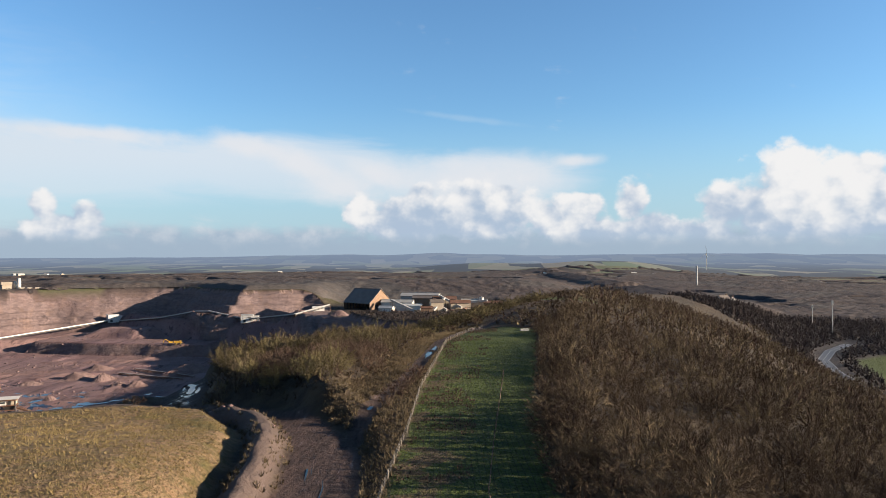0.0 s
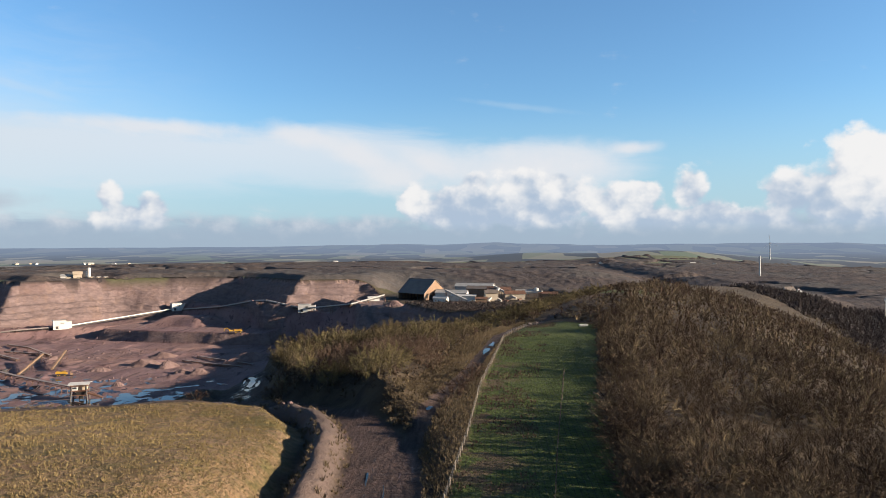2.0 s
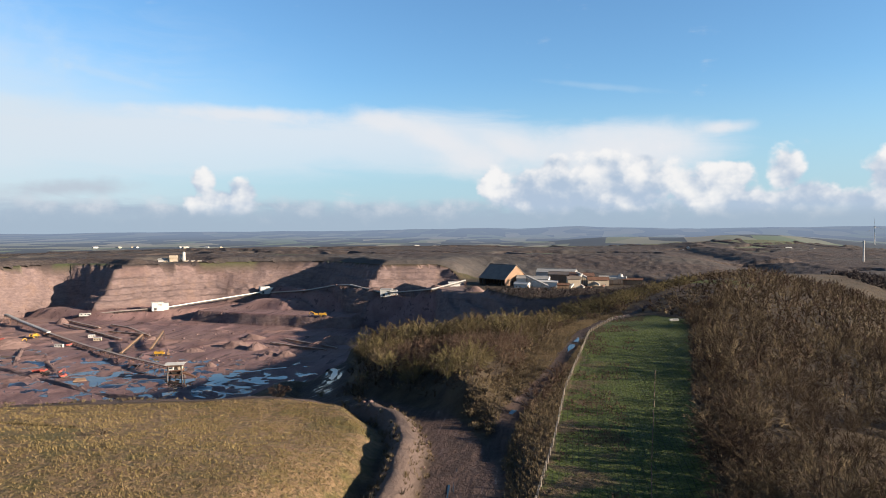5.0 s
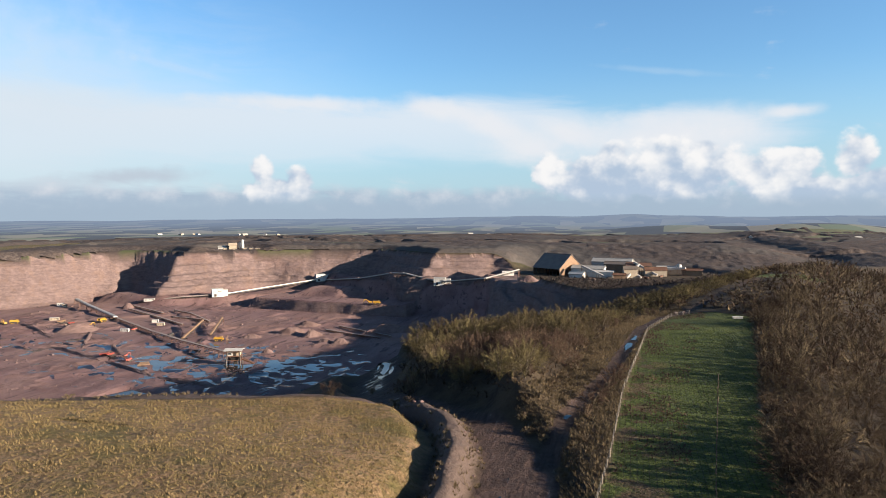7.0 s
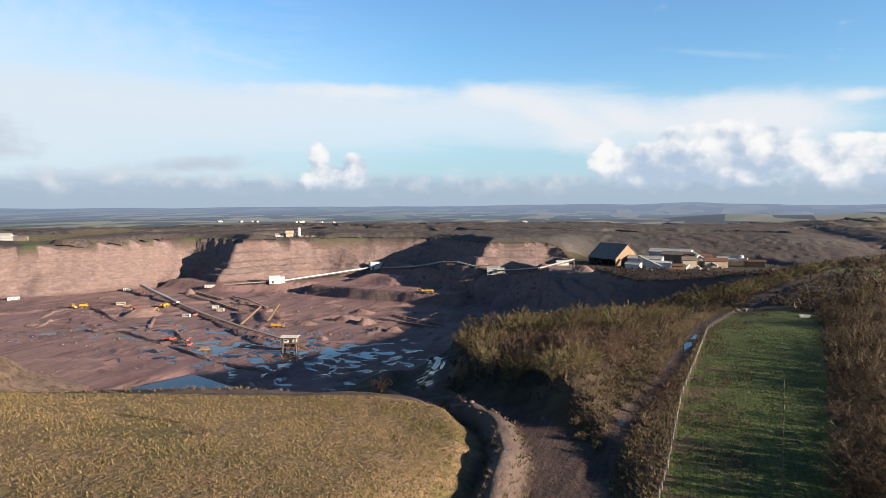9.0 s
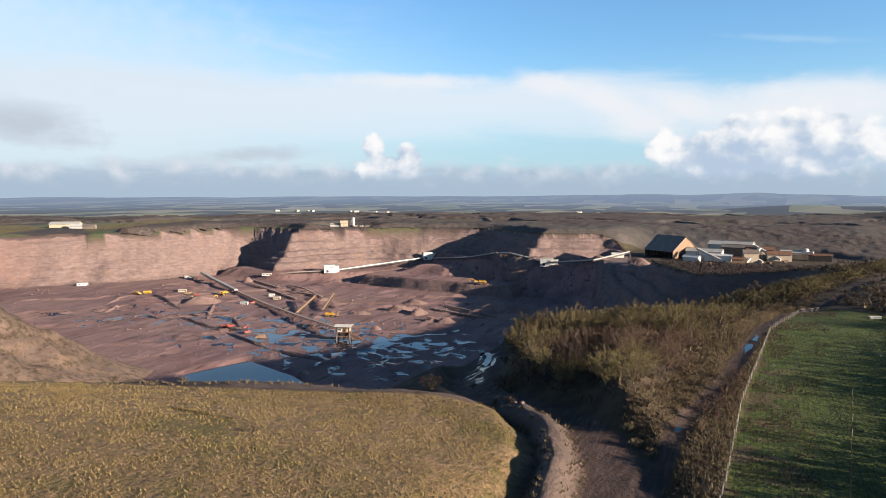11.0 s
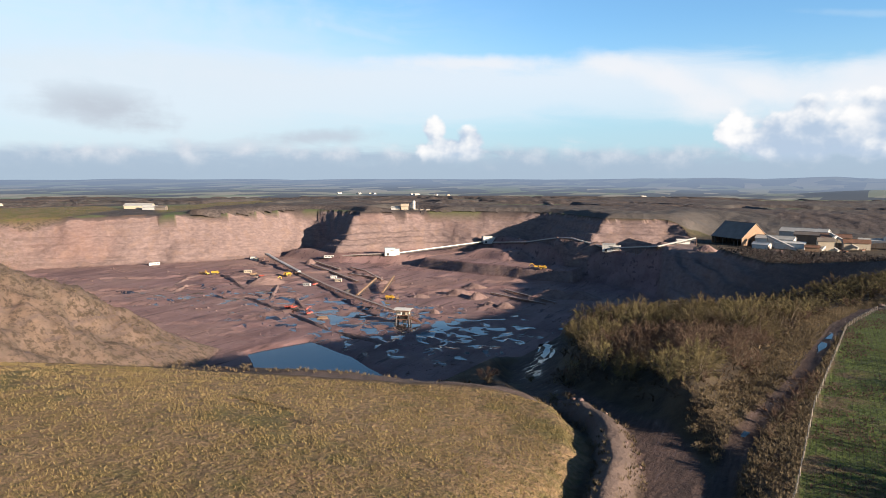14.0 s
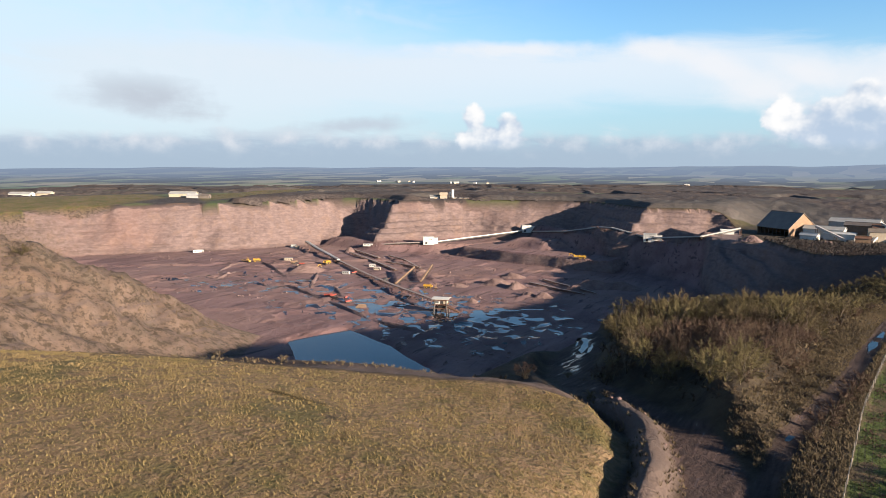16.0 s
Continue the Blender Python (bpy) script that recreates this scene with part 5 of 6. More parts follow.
def crusher(x, y, turn):
    top = thing("crusher", x, y, turn, label="tall mobile crusher with white roof on dark legs", category="crusher")
    for sx in (-1, 1):
        for sy in (-1, 1):
            made("leg", M_DARK, top, lambda bm: beam(bm, (sx * 6, sy * 5, -0.5), (sx * 5, sy * 4.2, 12.5), 0.9))
    for z in (4.5, 8.0, 12.0):
        made("deck", M_RUST, top, lambda bm: box(bm, (0, 0, z), (12.5, 10, 0.5)))
    made("hopper", M_DARK, top, lambda bm: (box(bm, (1, 0, 6.4), (6, 6, 3.2), 0, 1.25), box(bm, (1, 0, 2.6), (3, 3, 3.4))))
    made("cabin", M_WHITE, top, lambda bm: box(bm, (-3.2, -2.2, 10.0), (4.2, 3.6, 3.2)))
    made("window", M_GLASS, top, lambda bm: box(bm, (-3.2, -4.05, 10.3), (3.0, 0.12, 1.3)))
    made("machine_house", M_CREAM, top, lambda bm: box(bm, (2.4, 0.8, 10.0), (5.5, 6, 3.4)))
    for s in (-1, 1):
        made("roof_panel", M_WHITE, top, lambda bm: box(bm, (0, s * 3.1, 14.0), (15.5, 6.6, 0.35), 0, 1, 0) and bmesh.ops.rotate(bm, verts=bm.verts, cent=(0, 0, 14.6), matrix=Matrix.Rotation(-s * 0.14, 3, "X")), "white sheet roof")
    made("discharge_boom", M_RUST, top, lambda bm: (beam(bm, (4, 0, 6), (17, -3, 1.5), 1.8, 1.1), beam(bm, (4, 1, 8), (12, -1, 4), 0.4)))
    made("stair", M_DARK, top, lambda bm: [beam(bm, (-7.5, -4 + i * 0.55, i * 0.85), (-6.2, -4 + i * 0.55, i * 0.85), 0.5, 0.12) for i in range(14)])
    return top


crusher(-331, 536, 20)


def transfer_house(x, y, turn, w_, d_, h, label):
    top = thing("transfer_house", x, y, turn, label=label, category="building", group="transfer houses")
    made("wall", M_WHITE, top, lambda bm: box(bm, (0, 0, h / 2 - 0.5), (w_, d_, h + 1)))
    made("annex", M_WHITE, top, lambda bm: box(bm, (w_ * 0.72, 0, h * 0.42 - 0.5), (w_ * 0.42, d_ * 0.8, h * 0.84 + 1)))
    made("roof", M_PALE_ROOF, top, lambda bm: (box(bm, (0, 0, h + 0.25), (w_ + 0.8, d_ + 0.8, 0.5), 0, 0.97), box(bm, (w_ * 0.72, 0, h * 0.86), (w_ * 0.46, d_ * 0.86, 0.4))))
    made("door", M_DARK, top, lambda bm: box(bm, (-w_ * 0.2, -d_ / 2 - 0.06, 1.6), (3.0, 0.15, 3.6)))
    made("louvre", M_DARK, top, lambda bm: [box(bm, (w_ * 0.2, -d_ / 2 - 0.06, h * 0.62 + i * 0.4), (w_ * 0.3, 0.14, 0.2)) for i in range(4)])
    for s in (-1, 0, 1):
        made("panel_joint", M_PALE_ROOF, top, lambda bm: box(bm, (s * w_ * 0.33, -d_ / 2 - 0.04, h / 2), (0.25, 0.1, h)))
    return top


transfer_house(-566, 872, 38, 15, 9, 10.5, "boxy white conveyor transfer house below the cliff")
transfer_house(-471, 1003, 40, 14, 9, 10, "boxy white transfer house at the shadow edge")
transfer_house(-246, 884, 10, 15, 9, 9, "boxy pale transfer house on the upper ledge")


def cabin(x, y, turn, w_, d_, h, mat, label, name="site_cabin", z=None):
    top = thing(name, x, y, turn, z, label, "cabin", "site cabins")
    made("wall", mat, top, lambda bm: box(bm, (0, 0, h / 2), (w_, d_, h + 0.3)))
    made("roof", M_PALE_ROOF, top, lambda bm: box(bm, (0, 0, h + 0.25), (w_ + 0.4, d_ + 0.4, 0.25), 0, 0.98))
    for i in (-0.3, 0.05, 0.3):
        made("window", M_GLASS, top, lambda bm: box(bm, (w_ * i, -d_ / 2 - 0.04, h * 0.6), (w_ * 0.16, 0.1, h * 0.3)))
    made("door", M_DARK, top, lambda bm: box(bm, (w_ * 0.42, -d_ / 2 - 0.05, h * 0.4), (1.0, 0.1, h * 0.8)))
    return top


cabin(-647, 833, 25, 14, 4, 3.4, M_WHITE, "long white container on the lower ramp")
cabin(-834, 678, 60, 14, 4, 3.4, M_WHITE, "long white container at the cliff foot")
cabin(-760, 795, 30, 8, 5, 4, M_WHITE, "small white cabin by the conveyor head")
cabin(-748, 790, 30, 5, 4, 3.4, M_CREAM, "small cream cabin by the conveyor head")
cabin(-526, 697, 20, 8, 4, 3.2, M_CREAM, "cream cabin in the stockyard")
cabin(-536, 650, 10, 9, 3, 2.8, M_WHITE, "white tank trailer by the conveyor")


def wheel(parent, x, y, z, r, w_):
    ob = made("wheel", M_RUBBER, parent, lambda bm: rod(bm, (x, y - w_ / 2, z), (x, y + w_ / 2, z), r, None, 14))
    made("rim", M_YELLOW, ob, lambda bm: rod(bm, (x, y - w_ / 2 - 0.04, z), (x, y + w_ / 2 + 0.04, z), r * 0.5, None, 10))
    return ob


def dump_truck(x, y, turn, label):
    top = thing("dump_truck", x, y, turn, label=label, category="truck", group="quarry vehicles")
    made("chassis", M_DARK, top, lambda bm: box(bm, (0, 0, 1.5), (8.6, 2.4, 0.9)))
    made("bonnet", M_YELLOW, top, lambda bm: box(bm, (3.6, 0.5, 2.6), (2.0, 2.2, 1.6), 0, 0.92))
    c = made("cab", M_YELLOW, top, lambda bm: box(bm, (2.8, -1.1, 3.4), (1.9, 1.8, 1.9), 0, 0.9))
    made("windscreen", M_GLASS, c, lambda bm: box(bm, (3.72, -1.1, 3.6), (0.1, 1.4, 1.0)))

    def tub(bm):
        box(bm, (-1.6, 0, 2.5), (6.2, 3.2, 0.35))
        for s in (-1, 1):
            box(bm, (-1.6, s * 1.75, 3.4), (6.4, 0.25, 2.0))
        box(bm, (1.5, 0, 3.6), (0.3, 3.6, 2.4))
        box(bm, (2.6, 0, 4.75), (2.4, 3.4, 0.25))
    made("tub", M_YELLOW, top, tub)
    made("load", M_STONE, top, lambda bm: box(bm, (-1.5, 0, 3.6), (5.6, 3.1, 1.6), 0, 0.45))
    for wx in (3.0, -1.4, -3.1):
        for s in (-1, 1):
            wheel(top, wx, s * 1.55, 1.0, 1.0, 0.8)
    return top


def excavator(x, y, turn, label, paint=None, size=1.0):
    paint = paint or M_YELLOW
    top = thing("excavator", x, y, turn, label=label, category="excavator", group="quarry vehicles")
    for s in (-1, 1):
        made("track", M_RUBBER, top, lambda bm: (box(bm, (0, s * 1.4, 0.6), (4.6, 0.75, 0.95)), rod(bm, (2.2, s * 1.4 - 0.37, 0.6), (2.2, s * 1.4 + 0.37, 0.6), 0.48), rod(bm, (-2.2, s * 1.4 - 0.37, 0.6), (-2.2, s * 1.4 + 0.37, 0.6), 0.48)))
    made("house", paint, top, lambda bm: (box(bm, (-0.6, 0, 2.0), (4.6, 3.0, 1.5), 0, 0.95), box(bm, (-2.3, 0, 1.9), (1.2, 3.0, 1.6))))
    c = made("cab", paint, top, lambda bm: box(bm, (1.2, 0.95, 2.8), (1.6, 1.1, 1.9), 0, 0.92))
    made("windscreen", M_GLASS, c, lambda bm: box(bm, (2.0, 0.95, 3.0), (0.1, 0.9, 1.2)))
    made("boom", paint, top, lambda bm: (beam(bm, (1.4, -0.3, 2.4), (4.8, -0.3, 5.4), 0.55, 0.8), beam(bm, (4.7, -0.3, 5.4), (7.2, -0.3, 4.6), 0.5, 0.65)))
    made("dipper", paint, top, lambda bm: beam(bm, (7.1, -0.3, 4.9), (7.9, -0.3, 1.8), 0.45, 0.5))
    made("bucket", M_DARK, top, lambda bm: box(bm, (7.6, -0.3, 1.1), (1.3, 1.4, 1.2), 0, 0.7))
    top.scale = (size, size, size)
    return top


def screener(x, y, turn, label, paint=None, size=0.7):
    paint = paint or M_RED
    top = thing("screening_machine", x, y, turn, label=label, category="screener", group="quarry vehicles")
    for s in (-1, 1):
        made("track", M_RUBBER, top, lambda bm: box(bm, (0, s * 1.3, 0.5), (4.0, 0.6, 0.9), 0, 0.9))
    made("chassis", M_DARK, top, lambda bm: box(bm, (0, 0, 1.4), (9.0, 2.2, 0.7)))
    made("screen_box", paint, top, lambda bm: box(bm, (0.5, 0, 3.4), (5.2, 2.6, 1.8), 0, 1.0, -0.22))
    made("hopper", paint, top, lambda bm: box(bm, (-4.0, 0, 3.0), (2.8, 3.0, 1.8), 0, 1.3))
    made("belt_arm", M_RUST, top, lambda bm: beam(bm, (3.5, 0, 1.8), (9.5, 0, 4.8), 1.0, 0.4))
    made("side_arm", M_RUST, top, lambda bm: beam(bm, (0.5, 1.0, 1.8), (1.5, 7.0, 4.2), 0.9, 0.4))
    made("engine_box", paint, top, lambda bm: box(bm, (-1.2, 0, 2.3), (2.2, 2.4, 1.3)))
    top.scale = (size, size, size)
    return top


dump_truck(-316, 839, 15, "yellow dump truck on the upper ledge")
excavator(-328, 846, 200, "yellow excavator at work on the upper ledge")
dump_truck(-405, 627, 20, "yellow dump truck near the crusher")
excavator(-398, 631, 120, "ochre excavator beside stacking conveyors", M_TAN, 0.9)
excavator(-697, 648, 160, "yellow excavator far out on the wet floor")
dump_truck(-598, 686, 100, "yellow dump truck beside the stockpile")
dump_truck(-690, 655, 40, "yellow dump truck far out on the wet floor")
screener(-622, 668, 30, "red mobile screener in the old heap yard")
screener(-609, 662, 110, "dusty red screener beside a heap", M_RED)
screener(-616, 655, 200, "cream sorting machine beside a heap", M_CREAM)
screener(-528, 656, 60, "red mobile screener by the main conveyor")
screener(-454, 534, 40, "red mobile screener beside the black windrow")
excavator(-429, 528, 140, "red excavator beside the puddles", M_RED, 0.6)
excavator(-444, 540, 70, "red excavator on the haul road", M_RED, 0.6)
screener(-602, 712, 30, "rusty transfer station on the main conveyor", M_RUST)
screener(-470, 640, 75, "dark transfer machine on the conveyor", M_DARK)


def heap(x, y, length, width, height, turn, seed, label, mat=None):
    """A tipped heap of crushed stone with an uneven crest."""
    n_ = 18
    vs, fs = [], []
    g = np.random.default_rng(seed)
    for i in range(n_ + 1):
        for j in range(n_ + 1):
            u, v = i / n_ * 2 - 1, j / n_ * 2 - 1
            r = max(abs(u), abs(v)) * 0.35 + math.hypot(u, v) * 0.65
            h = height * max(0.0, 1 - r) * 1.25
            h = min(h, height * 0.92) + 0.25 * g.normal() * (h > 0.1) * min(1, height / 4)
            wx, wy = u * length / 2, v * width / 2
            c, s = math.cos(radians(turn)), math.sin(radians(turn))
            X, Y = x + wx * c - wy * s, y + wx * s + wy * c
            vs.append((X, Y, h - 0.4))
            fs.append((i, j))
    P = np.array(vs)
    P[:, 2] += lands(P[:, 0], P[:, 1])
    faces = [(a * (n_ + 1) + b, (a + 1) * (n_ + 1) + b, (a + 1) * (n_ + 1) + b + 1, a * (n_ + 1) + b + 1) for a in range(n_) for b in range(n_)]
    ob = mesh_object("spoil_mound", [tuple(p) for p in P], faces, mat or M_STONE)
    return tagged(ob, label, "heap", "stone heaps")


heap(-588, 637, 46, 30, 9, 30, 1, "flat-topped grey heap of crushed stone")
heap(-655, 800, 16, 16, 8, 0, 2, "small pointed dark heap near the conveyor")
heap(-470, 715, 22, 10, 4, 50, 3, "low brown windrow of crushed stone")
heap(-385, 655, 26, 14, 4, 10, 4, "low reddish heap on the quarry floor")
heap(-355, 690, 34, 18, 7, 20, 5, "rough reddish heap on the quarry floor")
heap(-330, 680, 24, 18, 6, 70, 6, "rough pale heap on the quarry floor")
heap(-268, 700, 40, 20, 7, 30, 7, "red spoil heap at the shade edge")
heap(-235, 735, 50, 26, 8, 20, 8, "red spoil heap at the shade edge")
heap(-300, 650, 18, 14, 5, 0, 9, "small red heap at the shade edge")
heap(-470, 560, 90, 6, 1.8, 138, 10, "long black windrow across the wet floor")
heap(-540, 600, 120, 6, 2.0, 128, 11, "long brown windrow between the puddles")
heap(-640, 560, 80, 7, 1.8, 115, 12, "long brown windrow between the puddles")
heap(-690, 610, 100, 7, 2.0, 120, 13, "long grey windrow near the cliff")
heap(-330, 590, 12, 10, 4, 0, 15, "small dark heap beside the crusher")
heap(-120, 815, 26, 18, 7, 0, 16, "pale heap of stone at the plant edge")
heap(-175, 850, 30, 14, 5, 10, 17, "pale heap of stone at the plant edge")
heap(-50, 822, 24, 12, 5, 0, 18, "dark heap of stone at the plant edge")


heap(-282, 647, 22, 14, 6, 20, 21, "low brick-red heap at the edge of the shade")
heap(-262, 726, 52, 24, 8, 25, 22, "rutted tan heap below the dark slope")
heap(-361, 737, 30, 12, 5, 15, 23, "broken pale heap on the quarry floor")
heap(-640, 633, 170, 9, 2.6, 148, 24, "long dark embankment beside the haul track")
heap(-502, 542, 110, 8, 2.4, 159, 25, "dark muddy embankment above the wet floor")
heap(-411, 502, 96, 8, 2.4, 154, 26, "dark muddy embankment above the wet floor")
heap(-333, 472, 74, 8, 2.6, 165, 27, "black muddy embankment beside the pond")
conveyor([(-328, 713, 1.5), (-290, 694, 2.0), (-251, 674, 1.5)], 2.4, None, "rusty disused conveyor lying on the red floor")
conveyor([(-323, 739, 1.5), (-242, 682, 2.0)], 2.4, None, "rusty disused conveyor lying on the red floor")
screener(-638, 671, 40, "orange screening machine beside a grey heap", M_TAN, 1.0)
screener(-708, 651, 15, "tan screening machine far out on the floor", M_TAN, 0.9)
screener(-461, 535, 30, "red screening machine on the wet floor", M_RED, 0.9)
screener(-427, 524, 70, "red screening machine on the wet floor", M_RED, 0.7)
dump_truck(-600, 690, 35, "yellow dump truck beside the field conveyor")
excavator(-585, 652, 80, "yellow excavator on a grey heap")
cabin(-668, 690, 30, 10, 3.5, 3.2, M_CREAM, "cream cabin among the stockyard machines")
cabin(-545, 712, 25, 7, 3.5, 3.0, M_WHITE, "small white cabin in the stockyard")


def plank_stack(x, y, turn):
    top = thing("plank_stack", x, y, turn, label="stack of pale timber sleepers on the quarry floor", category="timber")
    for i in range(6):
        made("plank", M_TAN, top, lambda bm: box(bm, (0, i * 2.0 - 5, 0.35 + (i % 2) * 0.2), (10 - i * 0.6, 1.3, 0.7)))


plank_stack(-408, 519, 35)


# ---------------------------------------------------------------- processing plant and other buildings
def shed(x, y, turn, length, width, eave, ridge, wall, roof, label, name="shed", z=None, open_side=False, doors=1):
    """A pitched building: ridge along its own x."""
    top = thing(name, x, y, turn, z, label, "building", "works buildings")
    L, W = length / 2, width / 2
    if open_side:
        for i in range(9):
            made("column", M_DARK, top, lambda bm: box(bm, (-L + i * length / 8, -W + 0.5, eave / 2 - 0.3), (0.6, 0.6, eave + 0.6)))
        made("wall", wall, top, lambda bm: box(bm, (0, W - 0.3, eave / 2 - 0.3), (length, 0.5, eave + 0.6)))
    else:
        for s in (-1, 1):
            made("wall", wall, top, lambda bm: box(bm, (0, s * (W - 0.15), eave / 2 - 0.3), (length - 0.6, 0.3, eave + 0.6)))
    for s in (-1, 1):
        def gable(bm):
            vs = [bm.verts.new((s * (L - d), y_, z_)) for d in (0.0, 0.35) for y_, z_ in ((-W, -0.6), (W, -0.6), (W, eave), (0, ridge), (-W, eave))]
            bm.faces.new(vs[:5])
            bm.faces.new(vs[5:][::-1])
            for i in range(5):
                bm.faces.new((vs[i], vs[(i + 1) % 5], vs[5 + (i + 1) % 5], vs[5 + i]))
        made("gable", wall, top, gable)
        made("roof_slope", roof, top, lambda bm: beam_slab(bm, L + 0.8, (0, ridge + 0.15), (s * (W + 0.9), eave - (ridge - eave) * 0.9 / W + 0.15), 0.35))
    made("ridge_cap", roof, top, lambda bm: box(bm, (0, 0, ridge + 0.25), (length + 1.4, 1.0, 0.3)))
    for i in range(doors):
        made("door", M_DARK, top, lambda bm: box(bm, (L + 0.05, -W * 0.4 + i * W * 0.7, eave * 0.36), (0.15, min(6, W * 0.5), eave * 0.75)))
    return top


def beam_slab(bm, half, a, b, thick):
    """A roof slab along x between the lines a and b in the y-z plane."""
    vs = []
    for x in (-half, half):
        for (y, z) in (a, b):
            vs += [bm.verts.new((x, y, z)), bm.verts.new((x, y, z - thick))]
    for f in ((0, 2, 6, 4), (1, 5, 7, 3), (0, 1, 3, 2), (4, 6, 7, 5), (0, 4, 5, 1), (2, 3, 7, 6)):
        bm.faces.new([vs[i] for i in f])


P_Z = 50.0
shed(-98, 917, -38, 46, 42, 9, 26, M_TAN, M_GREY_ROOF, "huge pitched storage shed with tan gable and open columns", z=P_Z, open_side=True)
shed(-58, 900, -8, 40, 16, 10, 13, M_WHITE, M_PALE_ROOF, "white sheet-clad processing building", z=P_Z)
shed(-42, 884, -8, 30, 12, 7, 8.5, M_WHITE, M_WHITE, "low white lean-to building beside the works", z=P_Z)
shed(-32, 1010, -12, 54, 22, 11, 15, M_PALE_ROOF, M_PALE_ROOF, "long pale grey warehouse behind the works", z=P_Z)
shed(-22, 962, -10, 38, 16, 11, 14, M_TAN, M_GREY_ROOF, "tan-walled works building with dark roof", z=P_Z)
shed(2, 930, 5, 30, 18, 12, 15, M_CREAM, M_RUST, "cream works building with rusty roof", z=P_Z)
shed(-8, 885, 12, 16, 10, 11, 14, M_CREAM, M_GREY_ROOF, "narrow cream screening house", z=P_Z)
shed(40, 952, 0, 30, 10, 8, 10, M_GREY_ROOF, M_PALE_ROOF, "grey shed at the end of the works", z=P_Z)
shed(-156, 880, 20, 14, 7, 4, 5.5, M_WHITE, M_WHITE, "small white shed at the conveyor end", z=P_Z)


shed(22, 915, 8, 26, 12, 8, 11, M_CREAM, M_RUST, "cream works building with red-brown roof", z=P_Z)
shed(-70, 872, -20, 18, 8, 5, 7, M_WHITE, M_WHITE, "low white plant shed in the sun", z=P_Z)
shed(-20, 868, 4, 14, 7, 5, 6.5, M_TAN, M_RUST, "small tan shed with rusty roof", z=P_Z)
shed(66, 930, -6, 24, 10, 7, 9, M_TAN, M_RUST, "tan shed with red-brown roof at the works edge", z=P_Z)


def feeder(p, q, label, wide=2.6):
    top = new("works_conveyor")
    top.location = p
    o = Vector(p)
    e = Vector(q) - o
    tagged(top, label, "conveyor", "works conveyors")
    made("gallery", M_PALE_ROOF, top, lambda bm: beam(bm, (0, 0, 0), e, wide, wide * 0.9))
    for f in (0.35, 0.7, 0.97):
        c = e * f
        g = P_Z - o.z
        if c.z - g > 1.5:
            made("trestle", M_RUST, top, lambda bm: (beam(bm, (c.x - 1.5, c.y, g), (c.x - 0.6, c.y, c.z), 0.4), beam(bm, (c.x + 1.5, c.y, g), (c.x + 0.6, c.y, c.z), 0.4)))


feeder((-35, 868, 51), (-66, 890, 63), "inclined pale gallery beside the white building")
feeder((-12, 872, 51), (2, 905, 65), "inclined pale gallery between works buildings")
feeder((5, 880, 51), (-14, 900, 60), "inclined pale gallery to the screening house")
feeder((24, 905, 52), (-4, 925, 66), "inclined pale gallery to the works roof")
feeder((30, 935, 56), (58, 925, 60), "level pale gallery at the end of the works")
screener(-30, 860, 20, "dark plant machine among heaps", M_DARK)
screener(-62, 868, 80, "cream plant machine among heaps", M_CREAM)
screener(10, 868, 140, "rusty plant machine among heaps", M_RUST)
screener(28, 890, 60, "rusty plant machine at the works edge", M_RUST)


def silo(x, y, z, r, h, label):
    top = thing("silo", x, y, 0, z, label, "silo", "silos")
    made("barrel", M_WHITE, top, lambda bm: rod(bm, (0, 0, 2), (0, 0, h), r, None, 16))
    made("cone", M_PALE_ROOF, top, lambda bm: rod(bm, (0, 0, 0.4), (0, 0, 2.2), r * 0.4, r, 16))
    made("cap", M_PALE_ROOF, top, lambda bm: rod(bm, (0, 0, h), (0, 0, h + 1.2), r, r * 0.2, 16))
    for i in range(4):
        a = i * math.pi / 2 + 0.78
        made("leg", M_DARK, top, lambda bm: beam(bm, (r * math.cos(a), r * math.sin(a), -0.4), (r * math.cos(a), r * math.sin(a), 2.5), 0.3))


RZ = 69.4
silo(-627, 1040, RZ, 2.6, 15, "tall white cement silo on the far rim")
silo(-634, 1043, RZ, 2.0, 10, "short white silo on the far rim")
silo(52, 950, P_Z, 3.0, 12, "pale silo at the end of the works")
shed(-640, 1032, 30, 12, 8, 7, 10, M_CREAM, M_CREAM, "cream batching building on the far rim", z=RZ)
shed(-656, 1030, 20, 16, 8, 4, 5.5, M_WHITE, M_PALE_ROOF, "low white building on the far rim", z=RZ)
cabin(-684, 1000, 25, 12, 3, 2.6, M_WHITE, "white trailer parked on the far rim", "parked_trailer", RZ)
for i, (x, y) in enumerate(((-672, 1004), (-664, 1008), (-616, 1030), (-606, 1032), (-596, 1034), (-646, 1018), (-632, 1022))):
    cabin(x, y, 25, 6, 2.5, 2.2, M_CREAM, "cream lorry parked on the far rim", "parked_lorry", RZ)
beam_top = new("batching_conveyor")
beam_top.location = (-660, 1026, RZ)
tagged(beam_top, "short cream inclined conveyor on the far rim", "conveyor")
made("gallery", M_CREAM, beam_top, lambda bm: beam(bm, (0, 0, 0.5), (20, 8, 10), 1.6))
made("trestle", M_DARK, beam_top, lambda bm: beam(bm, (15, 6, -0.2), (15, 6, 8), 0.5))

